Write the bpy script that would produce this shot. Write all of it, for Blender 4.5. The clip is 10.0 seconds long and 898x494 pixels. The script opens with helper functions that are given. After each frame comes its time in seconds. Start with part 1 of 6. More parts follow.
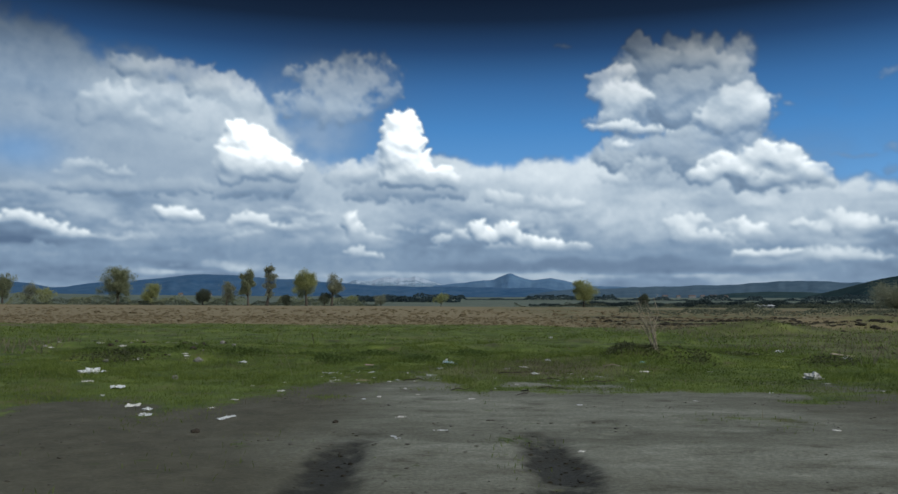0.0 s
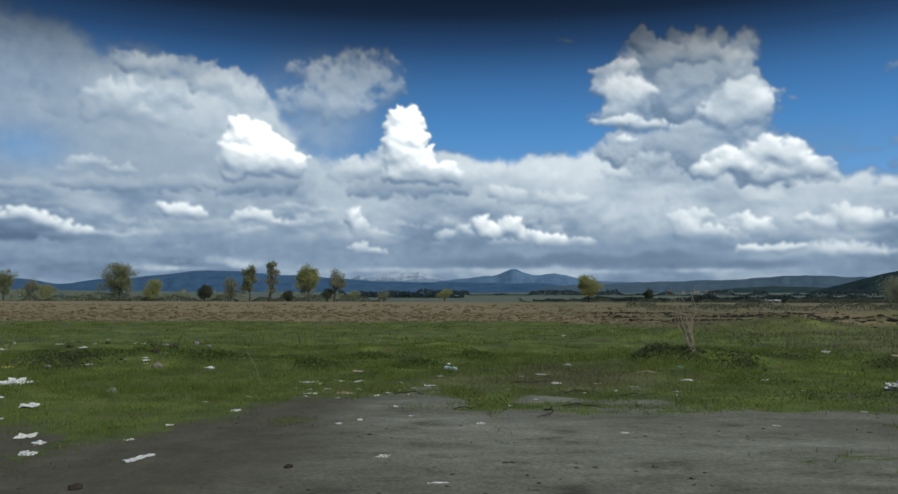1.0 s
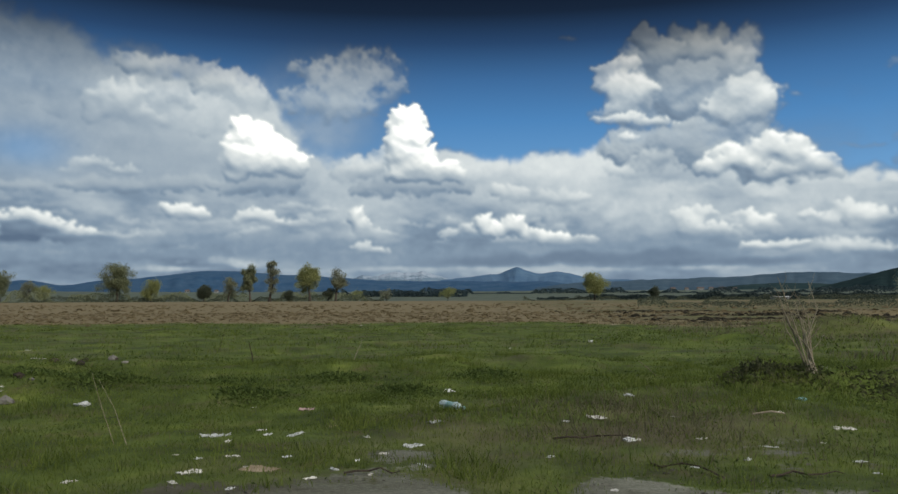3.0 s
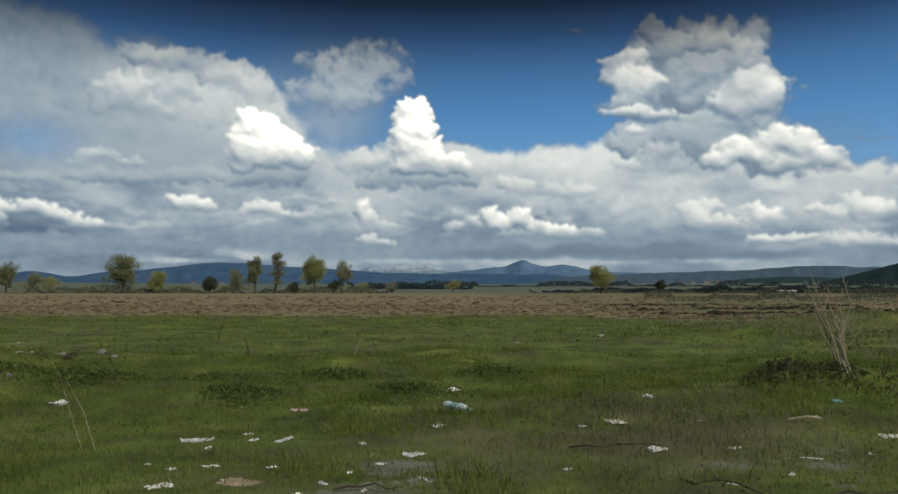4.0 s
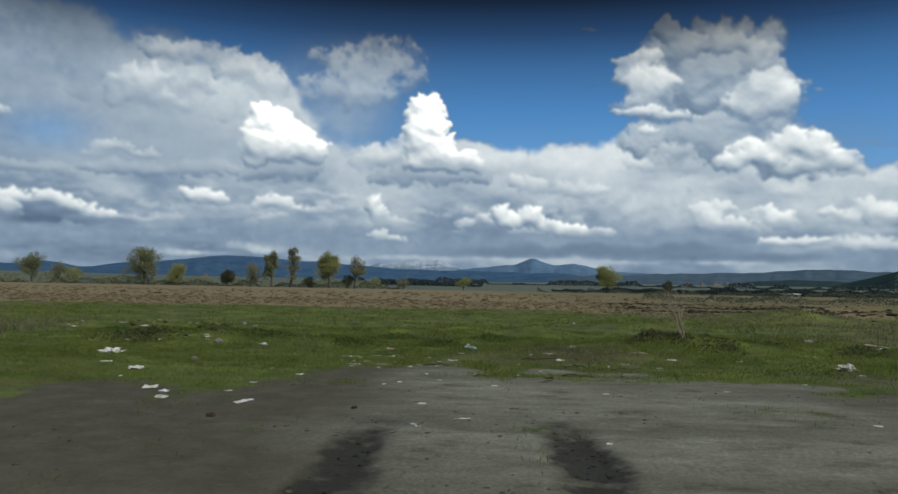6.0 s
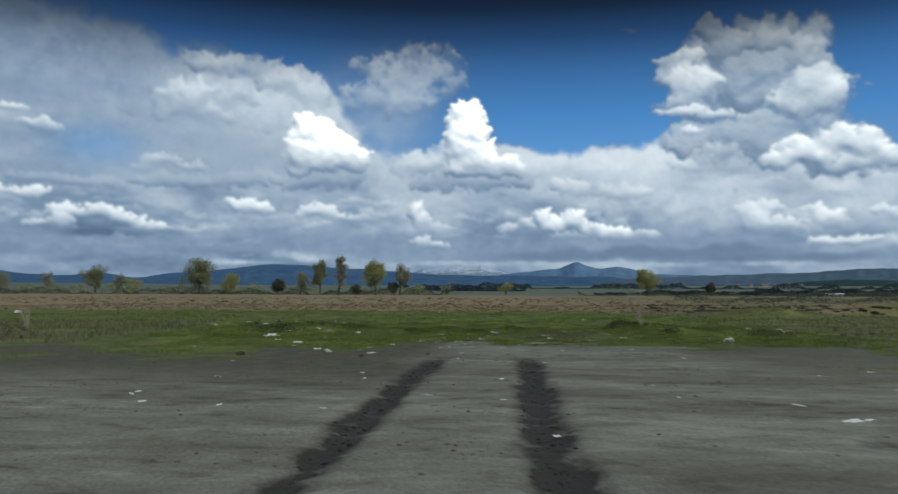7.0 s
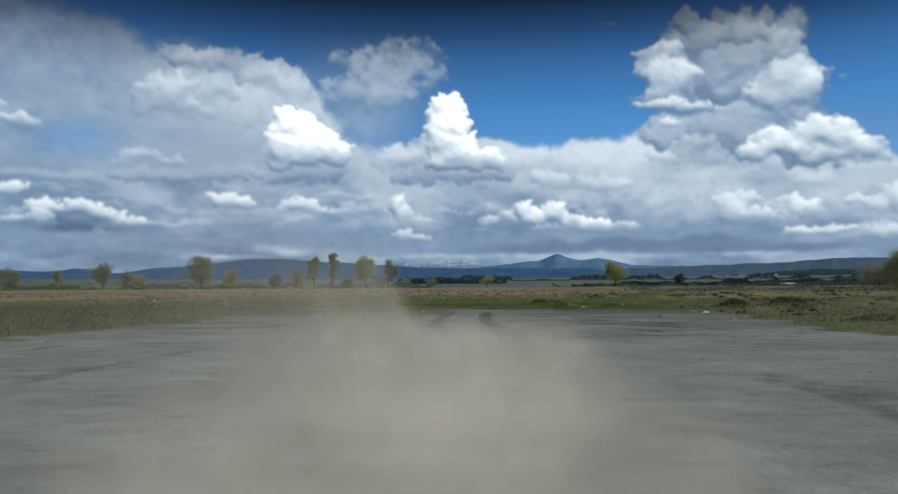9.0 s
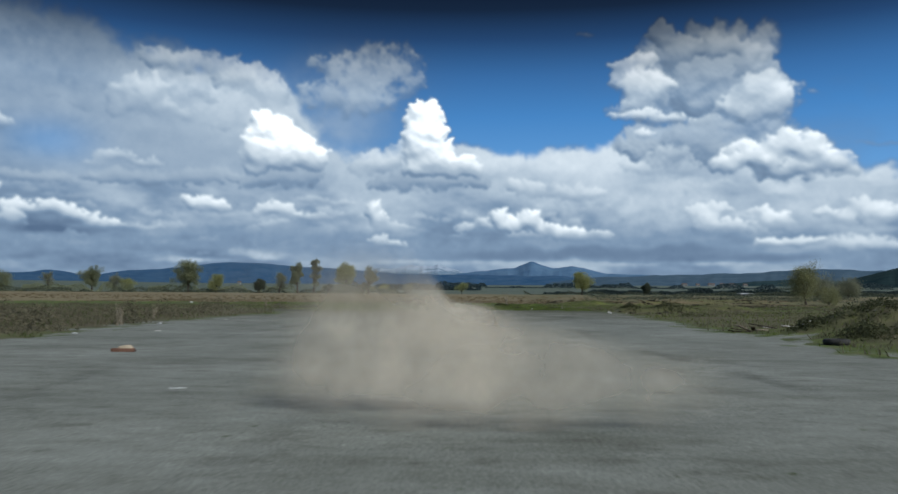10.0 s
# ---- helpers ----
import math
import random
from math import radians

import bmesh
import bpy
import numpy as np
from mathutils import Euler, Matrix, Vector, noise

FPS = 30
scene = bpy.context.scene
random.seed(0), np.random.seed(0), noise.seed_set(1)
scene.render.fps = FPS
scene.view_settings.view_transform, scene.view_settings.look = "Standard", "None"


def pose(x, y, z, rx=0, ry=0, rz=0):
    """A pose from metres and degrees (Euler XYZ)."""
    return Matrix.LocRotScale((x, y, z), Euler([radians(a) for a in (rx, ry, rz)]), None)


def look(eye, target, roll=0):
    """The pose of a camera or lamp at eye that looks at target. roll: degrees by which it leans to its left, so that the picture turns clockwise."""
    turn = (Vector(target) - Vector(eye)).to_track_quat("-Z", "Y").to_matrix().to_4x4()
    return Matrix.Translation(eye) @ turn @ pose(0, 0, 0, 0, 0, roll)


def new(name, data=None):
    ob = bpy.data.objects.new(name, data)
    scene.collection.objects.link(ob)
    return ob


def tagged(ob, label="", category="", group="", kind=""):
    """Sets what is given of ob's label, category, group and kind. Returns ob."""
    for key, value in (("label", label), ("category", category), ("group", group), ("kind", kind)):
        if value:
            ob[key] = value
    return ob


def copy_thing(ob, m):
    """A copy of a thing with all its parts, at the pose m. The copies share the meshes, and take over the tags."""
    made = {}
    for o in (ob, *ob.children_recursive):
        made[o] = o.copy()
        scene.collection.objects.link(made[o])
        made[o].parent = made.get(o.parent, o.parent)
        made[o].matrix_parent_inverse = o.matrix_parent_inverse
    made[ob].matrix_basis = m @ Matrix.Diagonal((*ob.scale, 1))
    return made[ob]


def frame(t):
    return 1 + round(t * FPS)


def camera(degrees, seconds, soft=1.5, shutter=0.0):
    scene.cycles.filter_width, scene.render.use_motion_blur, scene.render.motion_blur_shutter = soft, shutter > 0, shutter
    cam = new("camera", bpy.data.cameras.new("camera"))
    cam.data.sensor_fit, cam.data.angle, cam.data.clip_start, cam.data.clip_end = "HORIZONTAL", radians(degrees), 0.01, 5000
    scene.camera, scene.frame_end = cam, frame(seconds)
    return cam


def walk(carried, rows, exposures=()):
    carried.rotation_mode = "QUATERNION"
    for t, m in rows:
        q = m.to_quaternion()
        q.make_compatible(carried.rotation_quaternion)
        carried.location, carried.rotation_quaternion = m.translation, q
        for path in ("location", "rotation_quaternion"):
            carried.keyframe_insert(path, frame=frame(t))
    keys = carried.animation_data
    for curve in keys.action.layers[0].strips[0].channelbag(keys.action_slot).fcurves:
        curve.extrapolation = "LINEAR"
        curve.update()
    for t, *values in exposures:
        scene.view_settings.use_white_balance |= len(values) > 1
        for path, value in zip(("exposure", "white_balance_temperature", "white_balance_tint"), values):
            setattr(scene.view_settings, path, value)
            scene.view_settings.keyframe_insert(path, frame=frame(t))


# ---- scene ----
cam = camera(58.9, 10.0, soft=1.5, shutter=0.12)
EYE = 1.15

# seconds, x, y, yaw to the left, pitch up, lean to the left
PATH = [
    (0.0, -0.16, -6.82, -1.17, 4.25, 0.29), (0.5, -0.13, -5.71, -1.13, 4.11, 0.23),
    (1.0, -0.09, -4.47, -0.92, 3.93, 0.15), (1.5, -0.05, -3.33, -1.04, 3.92, 0.03),
    (2.0, -0.03, -1.98, -1.19, 4.21, 0.20), (2.5, 0.01, -0.74, -0.94, 4.09, -0.06),
    (4.0, 0.05, 0.80, -0.29, 3.31, -0.00), (4.5, 0.00, -0.00, 0.03, 3.18, 0.08),
    (5.0, -0.02, -1.47, 0.47, 3.61, -0.36), (5.5, -0.08, -3.54, -2.39, 3.36, 0.06),
    (5.7, -0.17, -4.63, -2.05, 3.17, 0.54), (6.8, -0.01, -12.64, 8.56, 3.13, 0.31),
    (6.9, 0.12, -13.44, 6.40, 3.28, 0.26), (7.0, 0.25, -14.25, 3.56, 3.44, 0.21),
    (7.1, 0.33, -15.12, 1.20, 3.35, 0.07), (7.2, 0.41, -16.00, -1.63, 3.26, -0.06),
    (7.3, 0.48, -16.95, -4.26, 3.17, -0.20), (7.4, 0.56, -17.95, -6.42, 3.08, -0.34),
    (7.5, 0.64, -18.96, -7.88, 3.00, -0.47), (7.6, 0.55, -20.15, -8.45, 2.94, -0.51),
    (7.7, 0.45, -21.40, -7.85, 2.89, -0.56), (7.8, 0.36, -22.67, -6.03, 2.84, -0.60),
    (7.9, 0.27, -23.95, -3.75, 2.78, -0.64), (8.0, 0.18, -25.23, -1.18, 2.73, -0.68),
    (8.1, 0.18, -26.28, 0.36, 2.77, -0.58), (8.2, 0.19, -27.34, 1.35, 2.81, -0.49),
    (8.3, 0.19, -28.39, 1.90, 2.85, -0.39), (8.5, 0.20, -30.49, 2.60, 2.93, -0.19),
    (9.0, 0.48, -36.82, 2.23, 2.91, -0.35), (9.2, 0.53, -39.70, 0.60, 3.04, -0.31),
    (9.5, 0.60, -44.02, -1.42, 3.23, -0.26), (9.7, 0.49, -47.60, -1.20, 3.28, -0.00),
    (10.0, 0.32, -52.97, 0.46, 3.36, 0.38),
]


def camera_pose(x, y, yaw, pitch, lean):
    a, p = radians(yaw), radians(pitch)
    eye = Vector((x, y, EYE))
    return look(eye, eye + Vector((-math.sin(a) * math.cos(p), math.cos(a) * math.cos(p), math.sin(p))), lean)


walk(cam, [(row[0], camera_pose(*row[1:])) for row in PATH],
     [(0.0, 0.0, 6250, 6), (1.5, 0.0, 6450, 6), (2.5, 0.0, 6650, 6), (4.3, 0.0, 7250, 6), (5.0, 0.0, 7200, 6), (5.7, 0.0, 6850, 6), (7.0, 0.0, 6250, 6), (10.0, 0.0, 6100, 6)])

# ---- light: high sun behind the camera's right shoulder, broken cloud ----
SUN_TURN, SUN_HEIGHT = radians(140), radians(42)
world = bpy.data.worlds.new("sky")
scene.world = world
world.use_nodes = True
wn = world.node_tree.nodes
sky_tex = wn.new("ShaderNodeTexSky")
sky_tex.sky_type, sky_tex.sun_disc = "NISHITA", False
sky_tex.sun_elevation, sky_tex.sun_rotation = SUN_HEIGHT, SUN_TURN
world.node_tree.links.new(sky_tex.outputs[0], wn["Background"].inputs[0])
wn["Background"].inputs[1].default_value = 0.075
sun = new("sun", bpy.data.lights.new("sun", "SUN"))
sun.data.energy, sun.data.angle, sun.data.color = 3.2, radians(1.5), (1.0, 0.95, 0.87)
to_sun = Vector((math.sin(SUN_TURN) * math.cos(SUN_HEIGHT), math.cos(SUN_TURN) * math.cos(SUN_HEIGHT), math.sin(SUN_HEIGHT)))
sun.matrix_world = look(to_sun * 100, (0, 0, 0))


# ---- arithmetic ----
def lattice(i, j, seed):
    n = (i.astype(np.int64) * 374761393 + j.astype(np.int64) * 668265263 + seed * 974634777) & 0x7FFFFFFF
    n = ((n ^ (n >> 13)) * 1274126177) & 0x7FFFFFFF
    return ((n ^ (n >> 16)) & 0xFFFF) / 65535.0


def noise2(x, y, seed):
    i, j = np.floor(x), np.floor(y)
    u, v = x - i, y - j
    u, v = u * u * (3 - 2 * u), v * v * (3 - 2 * v)
    a, b = lattice(i, j, seed), lattice(i + 1, j, seed)
    c, d = lattice(i, j + 1, seed), lattice(i + 1, j + 1, seed)
    return (a + (b - a) * u) * (1 - v) + (c + (d - c) * u) * v


def fbm(x, y, size, octaves=4, seed=1, gain=0.5):
    """Noise from 0 to 1 with features of that size."""
    total, weight, amp = 0.0, 0.0, 1.0
    for o in range(octaves):
        k = 2.0 ** o / size
        total = total + amp * noise2(x * k + 17.3 * o, y * k - 9.1 * o, seed + o)
        weight += amp
        amp *= gain
    return total / weight


def smooth(a, b, v):
    t = np.clip((v - a) / (b - a), 0, 1)
    return t * t * (3 - 2 * t)


def mesh_of(name, verts, faces, fields=None, shade=True):
    """A mesh from arrays of places and of equal-sided faces, with float fields on its points."""
    verts, faces = np.asarray(verts, np.float32), np.asarray(faces, np.int32)
    me = bpy.data.meshes.new(name)
    count, sides = faces.shape
    me.vertices.add(len(verts))
    me.vertices.foreach_set("co", verts.ravel())
    me.loops.add(count * sides)
    me.loops.foreach_set("vertex_index", faces.ravel())
    me.polygons.add(count)
    me.polygons.foreach_set("loop_start", np.arange(0, count * sides, sides, dtype=np.int32))
    me.polygons.foreach_set("loop_total", np.full(count, sides, np.int32))
    me.polygons.foreach_set("use_smooth", np.full(count, shade))
    for key, values in (fields or {}).items():
        me.attributes.new(key, "FLOAT", "POINT").data.foreach_set("value", np.asarray(values, np.float32).ravel())
    me.update()
    me.validate()
    return me


def grid_faces(rows, cols):
    n = np.arange(rows * cols).reshape(rows, cols)
    return np.stack([n[:-1, :-1], n[:-1, 1:], n[1:, 1:], n[1:, :-1]], -1).reshape(-1, 4)


# ---- materials ----
def material(name, rough=0.9, metal=0.0):
    m = bpy.data.materials.new(name)
    m.use_nodes = True
    b = m.node_tree.nodes["Principled BSDF"]
    b.inputs["Roughness"].default_value, b.inputs["Metallic"].default_value = rough, metal
    b.inputs["Specular IOR Level"].default_value = 0.25
    return m, m.node_tree, b


def node(tree, kind, **values):
    n = tree.nodes.new(kind)
    for key, value in values.items():
        n.inputs[key.replace("_", " ")].default_value = value
    return n


def noise_node(tree, scale, detail=5.0, rough=0.6, space="Object", stretch=(1, 1, 1)):
    co = tree.nodes.new("ShaderNodeTexCoord")
    mp = tree.nodes.new("ShaderNodeMapping")
    mp.inputs["Scale"].default_value = stretch
    n = node(tree, "ShaderNodeTexNoise", Scale=scale, Detail=detail, Roughness=rough)
    tree.links.new(co.outputs[space], mp.inputs["Vector"])
    tree.links.new(mp.outputs["Vector"], n.inputs["Vector"])
    return n.outputs["Fac"]


def ramp(tree, fac, stops):
    r = tree.nodes.new("ShaderNodeValToRGB")
    e = r.color_ramp.elements
    while len(e) < len(stops):
        e.new(0.5)
    for k, (at, colour) in zip(e, stops):
        k.position, k.color = at, (*colour, 1)
    tree.links.new(fac, r.inputs["Fac"])
    return r.outputs["Color"]


def blend(tree, fac, a, b, how="MIX"):
    n = tree.nodes.new("ShaderNodeMix")
    n.data_type, n.blend_type = "RGBA", how
    for value, at in ((fac, 0), (a, 6), (b, 7)):
        if isinstance(value, (int, float)):
            n.inputs[at].default_value = value
        elif isinstance(value, tuple):
            n.inputs[at].default_value = (*value, 1)
        else:
            tree.links.new(value, n.inputs[at])
    return n.outputs[2]


def sums(tree, how, a, b, clamp=False):
    n = tree.nodes.new("ShaderNodeMath")
    n.operation, n.use_clamp = how, clamp
    for value, at in ((a, 0), (b, 1)):
        if isinstance(value, (int, float)):
            n.inputs[at].default_value = value
        else:
            tree.links.new(value, n.inputs[at])
    return n.outputs[0]


def field(tree, name):
    a = tree.nodes.new("ShaderNodeAttribute")
    a.attribute_name = name
    return a.outputs["Fac"]


def relief(tree, bsdf, height, strength, distance):
    b = node(tree, "ShaderNodeBump", Strength=strength, Distance=distance)
    tree.links.new(height, b.inputs["Height"])
    tree.links.new(b.outputs["Normal"], bsdf.inputs["Normal"])


def plain(name, dark, light, scale=8.0, rough=0.9, metal=0.0, bump=0.2, grain=60.0):
    """A surface of two tones with blotches and fine grain."""
    m, tree, b = material(name, rough, metal)
    big, fine = noise_node(tree, scale), noise_node(tree, grain, 3.0)
    info = tree.nodes.new("ShaderNodeObjectInfo")
    mixed = sums(tree, "ADD", sums(tree, "MULTIPLY", big, 0.75), sums(tree, "MULTIPLY", fine, 0.25))
    mixed = sums(tree, "ADD", mixed, sums(tree, "MULTIPLY", sums(tree, "SUBTRACT", info.outputs["Random"], 0.5), 0.25), True)
    tree.links.new(ramp(tree, mixed, [(0.3, dark), (0.7, light)]), b.inputs["Base Color"])
    relief(tree, b, fine, bump, 0.02)
    return m


def foliage(name, dark, light):
    """Leaves or blades whose tone differs from piece to piece."""
    m, tree, b = material(name, 0.75)
    geo = tree.nodes.new("ShaderNodeNewGeometry")
    patch = noise_node(tree, 0.9, 6.0, 0.7)
    fac = sums(tree, "ADD", sums(tree, "MULTIPLY", geo.outputs["Random Per Island"], 0.4), sums(tree, "MULTIPLY", sums(tree, "SUBTRACT", sums(tree, "MULTIPLY", patch, 2.0), 0.5), 0.6), True)
    colour = ramp(tree, fac, [(0.2, dark), (0.8, light)])
    tree.links.new(colour, b.inputs["Base Color"])
    thin = node(tree, "ShaderNodeBsdfTranslucent")
    tree.links.new(colour, thin.inputs["Color"])
    mix = node(tree, "ShaderNodeMixShader", Fac=0.55)
    tree.links.new(b.outputs[0], mix.inputs[1])
    tree.links.new(thin.outputs[0], mix.inputs[2])
    tree.links.new(mix.outputs[0], tree.nodes["Material Output"].inputs["Surface"])
    return m


def cloud_material():
    m = bpy.data.materials.new("cloudy_sky")
    m.use_nodes = True
    tree = m.node_tree
    tree.nodes.remove(tree.nodes["Principled BSDF"])
    height = field(tree, "elevation")
    # blue pales to the horizon; near-black upper stops imitate a lens vignette
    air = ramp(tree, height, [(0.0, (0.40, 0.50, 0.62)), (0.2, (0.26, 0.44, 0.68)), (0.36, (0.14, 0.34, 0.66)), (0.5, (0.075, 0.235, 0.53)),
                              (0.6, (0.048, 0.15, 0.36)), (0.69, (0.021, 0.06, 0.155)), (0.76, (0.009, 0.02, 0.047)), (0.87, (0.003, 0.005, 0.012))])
    detail = noise_node(tree, 0.014, 7.0, 0.65)
    lit = sums(tree, "ADD", field(tree, "cloud_light"), sums(tree, "MULTIPLY", sums(tree, "SUBTRACT", detail, 0.5), 0.08), True)
    cloud = ramp(tree, lit, [(0.0, (0.10, 0.15, 0.24)), (0.3, (0.22, 0.30, 0.415)), (0.55, (0.44, 0.515, 0.60)), (0.8, (0.76, 0.81, 0.855)), (1.0, (1.16, 1.17, 1.2))])
    # same vignette darkening by elevation, painted over the cloud colour
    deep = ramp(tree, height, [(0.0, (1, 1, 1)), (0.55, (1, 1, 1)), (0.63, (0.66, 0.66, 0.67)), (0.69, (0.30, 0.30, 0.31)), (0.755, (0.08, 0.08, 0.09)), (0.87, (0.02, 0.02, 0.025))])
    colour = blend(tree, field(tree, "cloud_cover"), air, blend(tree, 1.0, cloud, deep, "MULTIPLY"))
    glow = node(tree, "ShaderNodeEmission", Strength=1.0)
    tree.links.new(colour, glow.inputs["Color"])
    tree.links.new(glow.outputs[0], tree.nodes["Material Output"].inputs["Surface"])
    return m


# ---- sky: a far curved backdrop with heaped clouds ----
def box_blur(v, times):
    for _ in range(times):
        v = (v + np.roll(v, 1, 0) + np.roll(v, -1, 0)) / 3
        v = (v + np.roll(v, 1, 1) + np.roll(v, -1, 1)) / 3
    return v


def build_sky():
    rng = np.random.RandomState(4)
    cols, rows, radius = 1180, 350, 4600.0
    az1, el1 = np.linspace(-43, 43, cols), np.linspace(-1.5, 24, rows)
    az, el = np.meshgrid(az1, el1)
    step, step_e = az1[1] - az1[0], el1[1] - el1[0]
    light, cover = np.zeros_like(az), np.zeros_like(az)

    def lay(alpha, value, at=np.s_[:, :]):
        light[at] = light[at] * (1 - alpha) + value * alpha
        cover[at] += (1 - cover[at]) * alpha

    def lit_noise(size, flat, seed, octaves=6):
        """Billowy noise and how its tops catch the sun from above."""
        d = 1 - np.abs(2 * fbm(az, el * flat, size, octaves, seed, 0.55) - 1)
        d = box_blur(d, 5)
        ge, ga = np.gradient(d, step_e, step)
        return np.clip(0.5 - size * 0.16 * (ge / flat + 0.25 * ga), 0, 1)

    warp_a = fbm(az, el, 1.7, 5, 51) - 0.5
    warp_e = fbm(az, el, 1.7, 5, 61) - 0.5
    fine = fbm(az, el, 0.75, 5, 71, 0.6) - 0.5
    finer = fbm(az, el, 0.36, 3, 73, 0.6) - 0.5
    wide = fbm(az, el * 1.5, 4.5, 5, 81) - 0.5
    rag_a, rag_e = fbm(az, el, 0.62, 4, 87, 0.6) - 0.5, fbm(az, el, 0.62, 4, 89, 0.6) - 0.5
    layers = fbm(az, el * 3.2, 3.4, 6, 95, 0.58) - 0.5

    # thin high veil, then the layered bank under it
    lay(0.30 * smooth(0.48, 0.8, fbm(az, el * 2.0, 8.0, 5, 11)) * smooth(19, 13, el), 0.55)
    top = np.interp(az, [-43, -34, -30, -26, -23, -21, -18, -14, -12.6, -11.6, -10.6, -8, -5, -3, 0, 3, 6, 9, 11, 13, 20, 26, 31, 40, 43],
                    [20.5, 19.8, 19.4, 18.6, 17.2, 16.9, 16.6, 15.9, 15.2, 13.8, 11.8, 9.9, 10.2, 10.9, 11.0, 10.7, 10.5, 10.6, 11.1, 11.6, 10.2, 8.9, 7.9, 7.6, 8.4])
    under = top - el + 1.5 * warp_e + 0.8 * fine + 1.4 * warp_a * smooth(-6, -12, az)
    catch, catch_small = lit_noise(3.2, 1.9, 31), lit_noise(1.4, 2.2, 37)
    tone = np.interp(el, [0.5, 2.2, 3.4, 5.0, 7.0, 9.0, 11.0, 14.0, 17.0, 20.0], [0.34, 0.33, 0.33, 0.41, 0.51, 0.59, 0.64, 0.58, 0.52, 0.44])
    tone = tone + np.interp(under, [0.0, 0.5, 1.8], [0.10, 0.10, 0.0]) - 0.16 * smooth(-17, -31, az) * smooth(7, 14, el) - 0.09 * smooth(-6, -22, az)
    tone = tone + 0.30 * wide + 0.20 * (catch - 0.5) * smooth(0.6, 3.0, under) + (0.06 + 0.14 * smooth(8, 5, el)) * (catch_small - 0.5) + 0.05 * fine + 0.02 * finer + 0.42 * layers * smooth(9.5, 6.0, el) + 0.2 * layers
    # thin veil right of the western mass
    lay(0.66 * np.exp(-((az + 8.6) / 4.2) ** 2 - ((el - 12.2) / 3.6) ** 2) * (0.9 + 1.2 * wide), 0.60)
    lay(0.5 * np.exp(-((az + 7.5) / 4.5) ** 2 - ((el - 15.0) / 2.8) ** 2) * (0.9 + 1.6 * wide + fine), 0.50)
    window = 0.55 * np.exp(-((az + 27.6) / 2.6) ** 2 - ((el - 9.8) / 1.3) ** 2) + 0.75 * np.exp(-((az + 5.6) / 1.9) ** 2 - ((el - 11.3) / 0.75) ** 2)
    lay(smooth(-0.25, 0.7 + 0.8 * smooth(-6, -14, az), under) * 0.97 * (1 - np.clip(window, 0, 1)), np.clip(tone, 0.05, 1))

    def wash(spots, value, strength):
        """Broad soft changes of tone inside the clouds."""
        for a0, e0, rx, ry in spots:
            q = ((az + 1.1 * min(1.0, rx / 2.5) * 2 * warp_a - a0) / rx) ** 2 + ((el + 0.9 * min(1.0, ry) * 2 * warp_e - e0) / ry) ** 2
            alpha = strength * 1.35 * np.exp(-q ** 1.6) * (0.95 + 1.1 * fine + 0.5 * wide)
            alpha = np.clip(alpha, 0, 1)
            light[:] = light * (1 - alpha) + (value + 0.10 * fine) * alpha

    def heap(heaps, bright, soft, melt, opacity=1.0):
        """One cumulus: billows over broad humps, lit from above, with a foot that melts away."""
        reach = 1.4
        a0, a1 = min(h[0] - h[2] * reach for h in heaps) - 1.2, max(h[0] + h[2] * reach for h in heaps) + 1.2
        e0, e1 = min(h[1] - h[3] * reach for h in heaps) - 1.2, max(h[1] + h[3] * reach for h in heaps) + 1.2
        (i0, i1), (j0, j1) = np.searchsorted(el1, [e0, e1]), np.searchsorted(az1, [a0, a1])
        if i1 - i0 < 4 or j1 - j0 < 4:
            return
        at = np.s_[i0:i1, j0:j1]
        size = float(np.mean([h[3] for h in heaps]))
        k = min(1.1, 0.30 + 0.50 * size) * (0.8 + 0.9 * soft)
        a, e = az[at] + 1.3 * k * warp_a[at], el[at] + 1.0 * k * warp_e[at]
        rag = min(1.1, 0.25 + 1.1 * size)
        a, e = a + rag * 0.8 * rag_a[at], e + rag * 0.6 * rag_e[at]
        broad, tall, inside = (np.full(a.shape, v) for v in (-0.5, -0.5, -1.0))
        for ha, he, rx, ry in heaps:
            q = 1 - ((a - ha) / (rx * 0.95)) ** 2 - ((e - he) / (ry * 0.95)) ** 2
            broad = np.maximum(broad, np.where(q > 0, ry * np.sqrt(np.maximum(q, 0)), -0.5))
            inside = np.maximum(inside, q)
            for _ in range(int(22 + 16 * min(rx, 3.0))):
                t, d = rng.uniform(-0.7, 3.84), rng.uniform(0.2, 0.95) ** 0.7
                s = min(rx, ry) * (0.14 + 0.36 * rng.uniform(0, 1) ** 1.6)
                ca, ce = ha + rx * d * math.cos(t), he + ry * d * math.sin(t)
                q = 1 - ((a - ca) / (s * 1.15)) ** 2 - ((e - ce) / s) ** 2
                tall = np.maximum(tall, np.where(q > 0, ry * math.sqrt(1 - min(d, 0.97) ** 2) * 0.8 + s * np.sqrt(np.maximum(q, 0)), -0.5))
                inside = np.maximum(inside, q * 0.8)
        tall = np.maximum(tall, broad)

        def facing(h, bend):
            ge, ga = np.gradient(h, step_e, step)
            return np.clip((-bend * ga * 0.22 - bend * ge * 0.62 + 0.72) / np.sqrt(1 + (bend * ga) ** 2 + (bend * ge) ** 2), 0, 1)

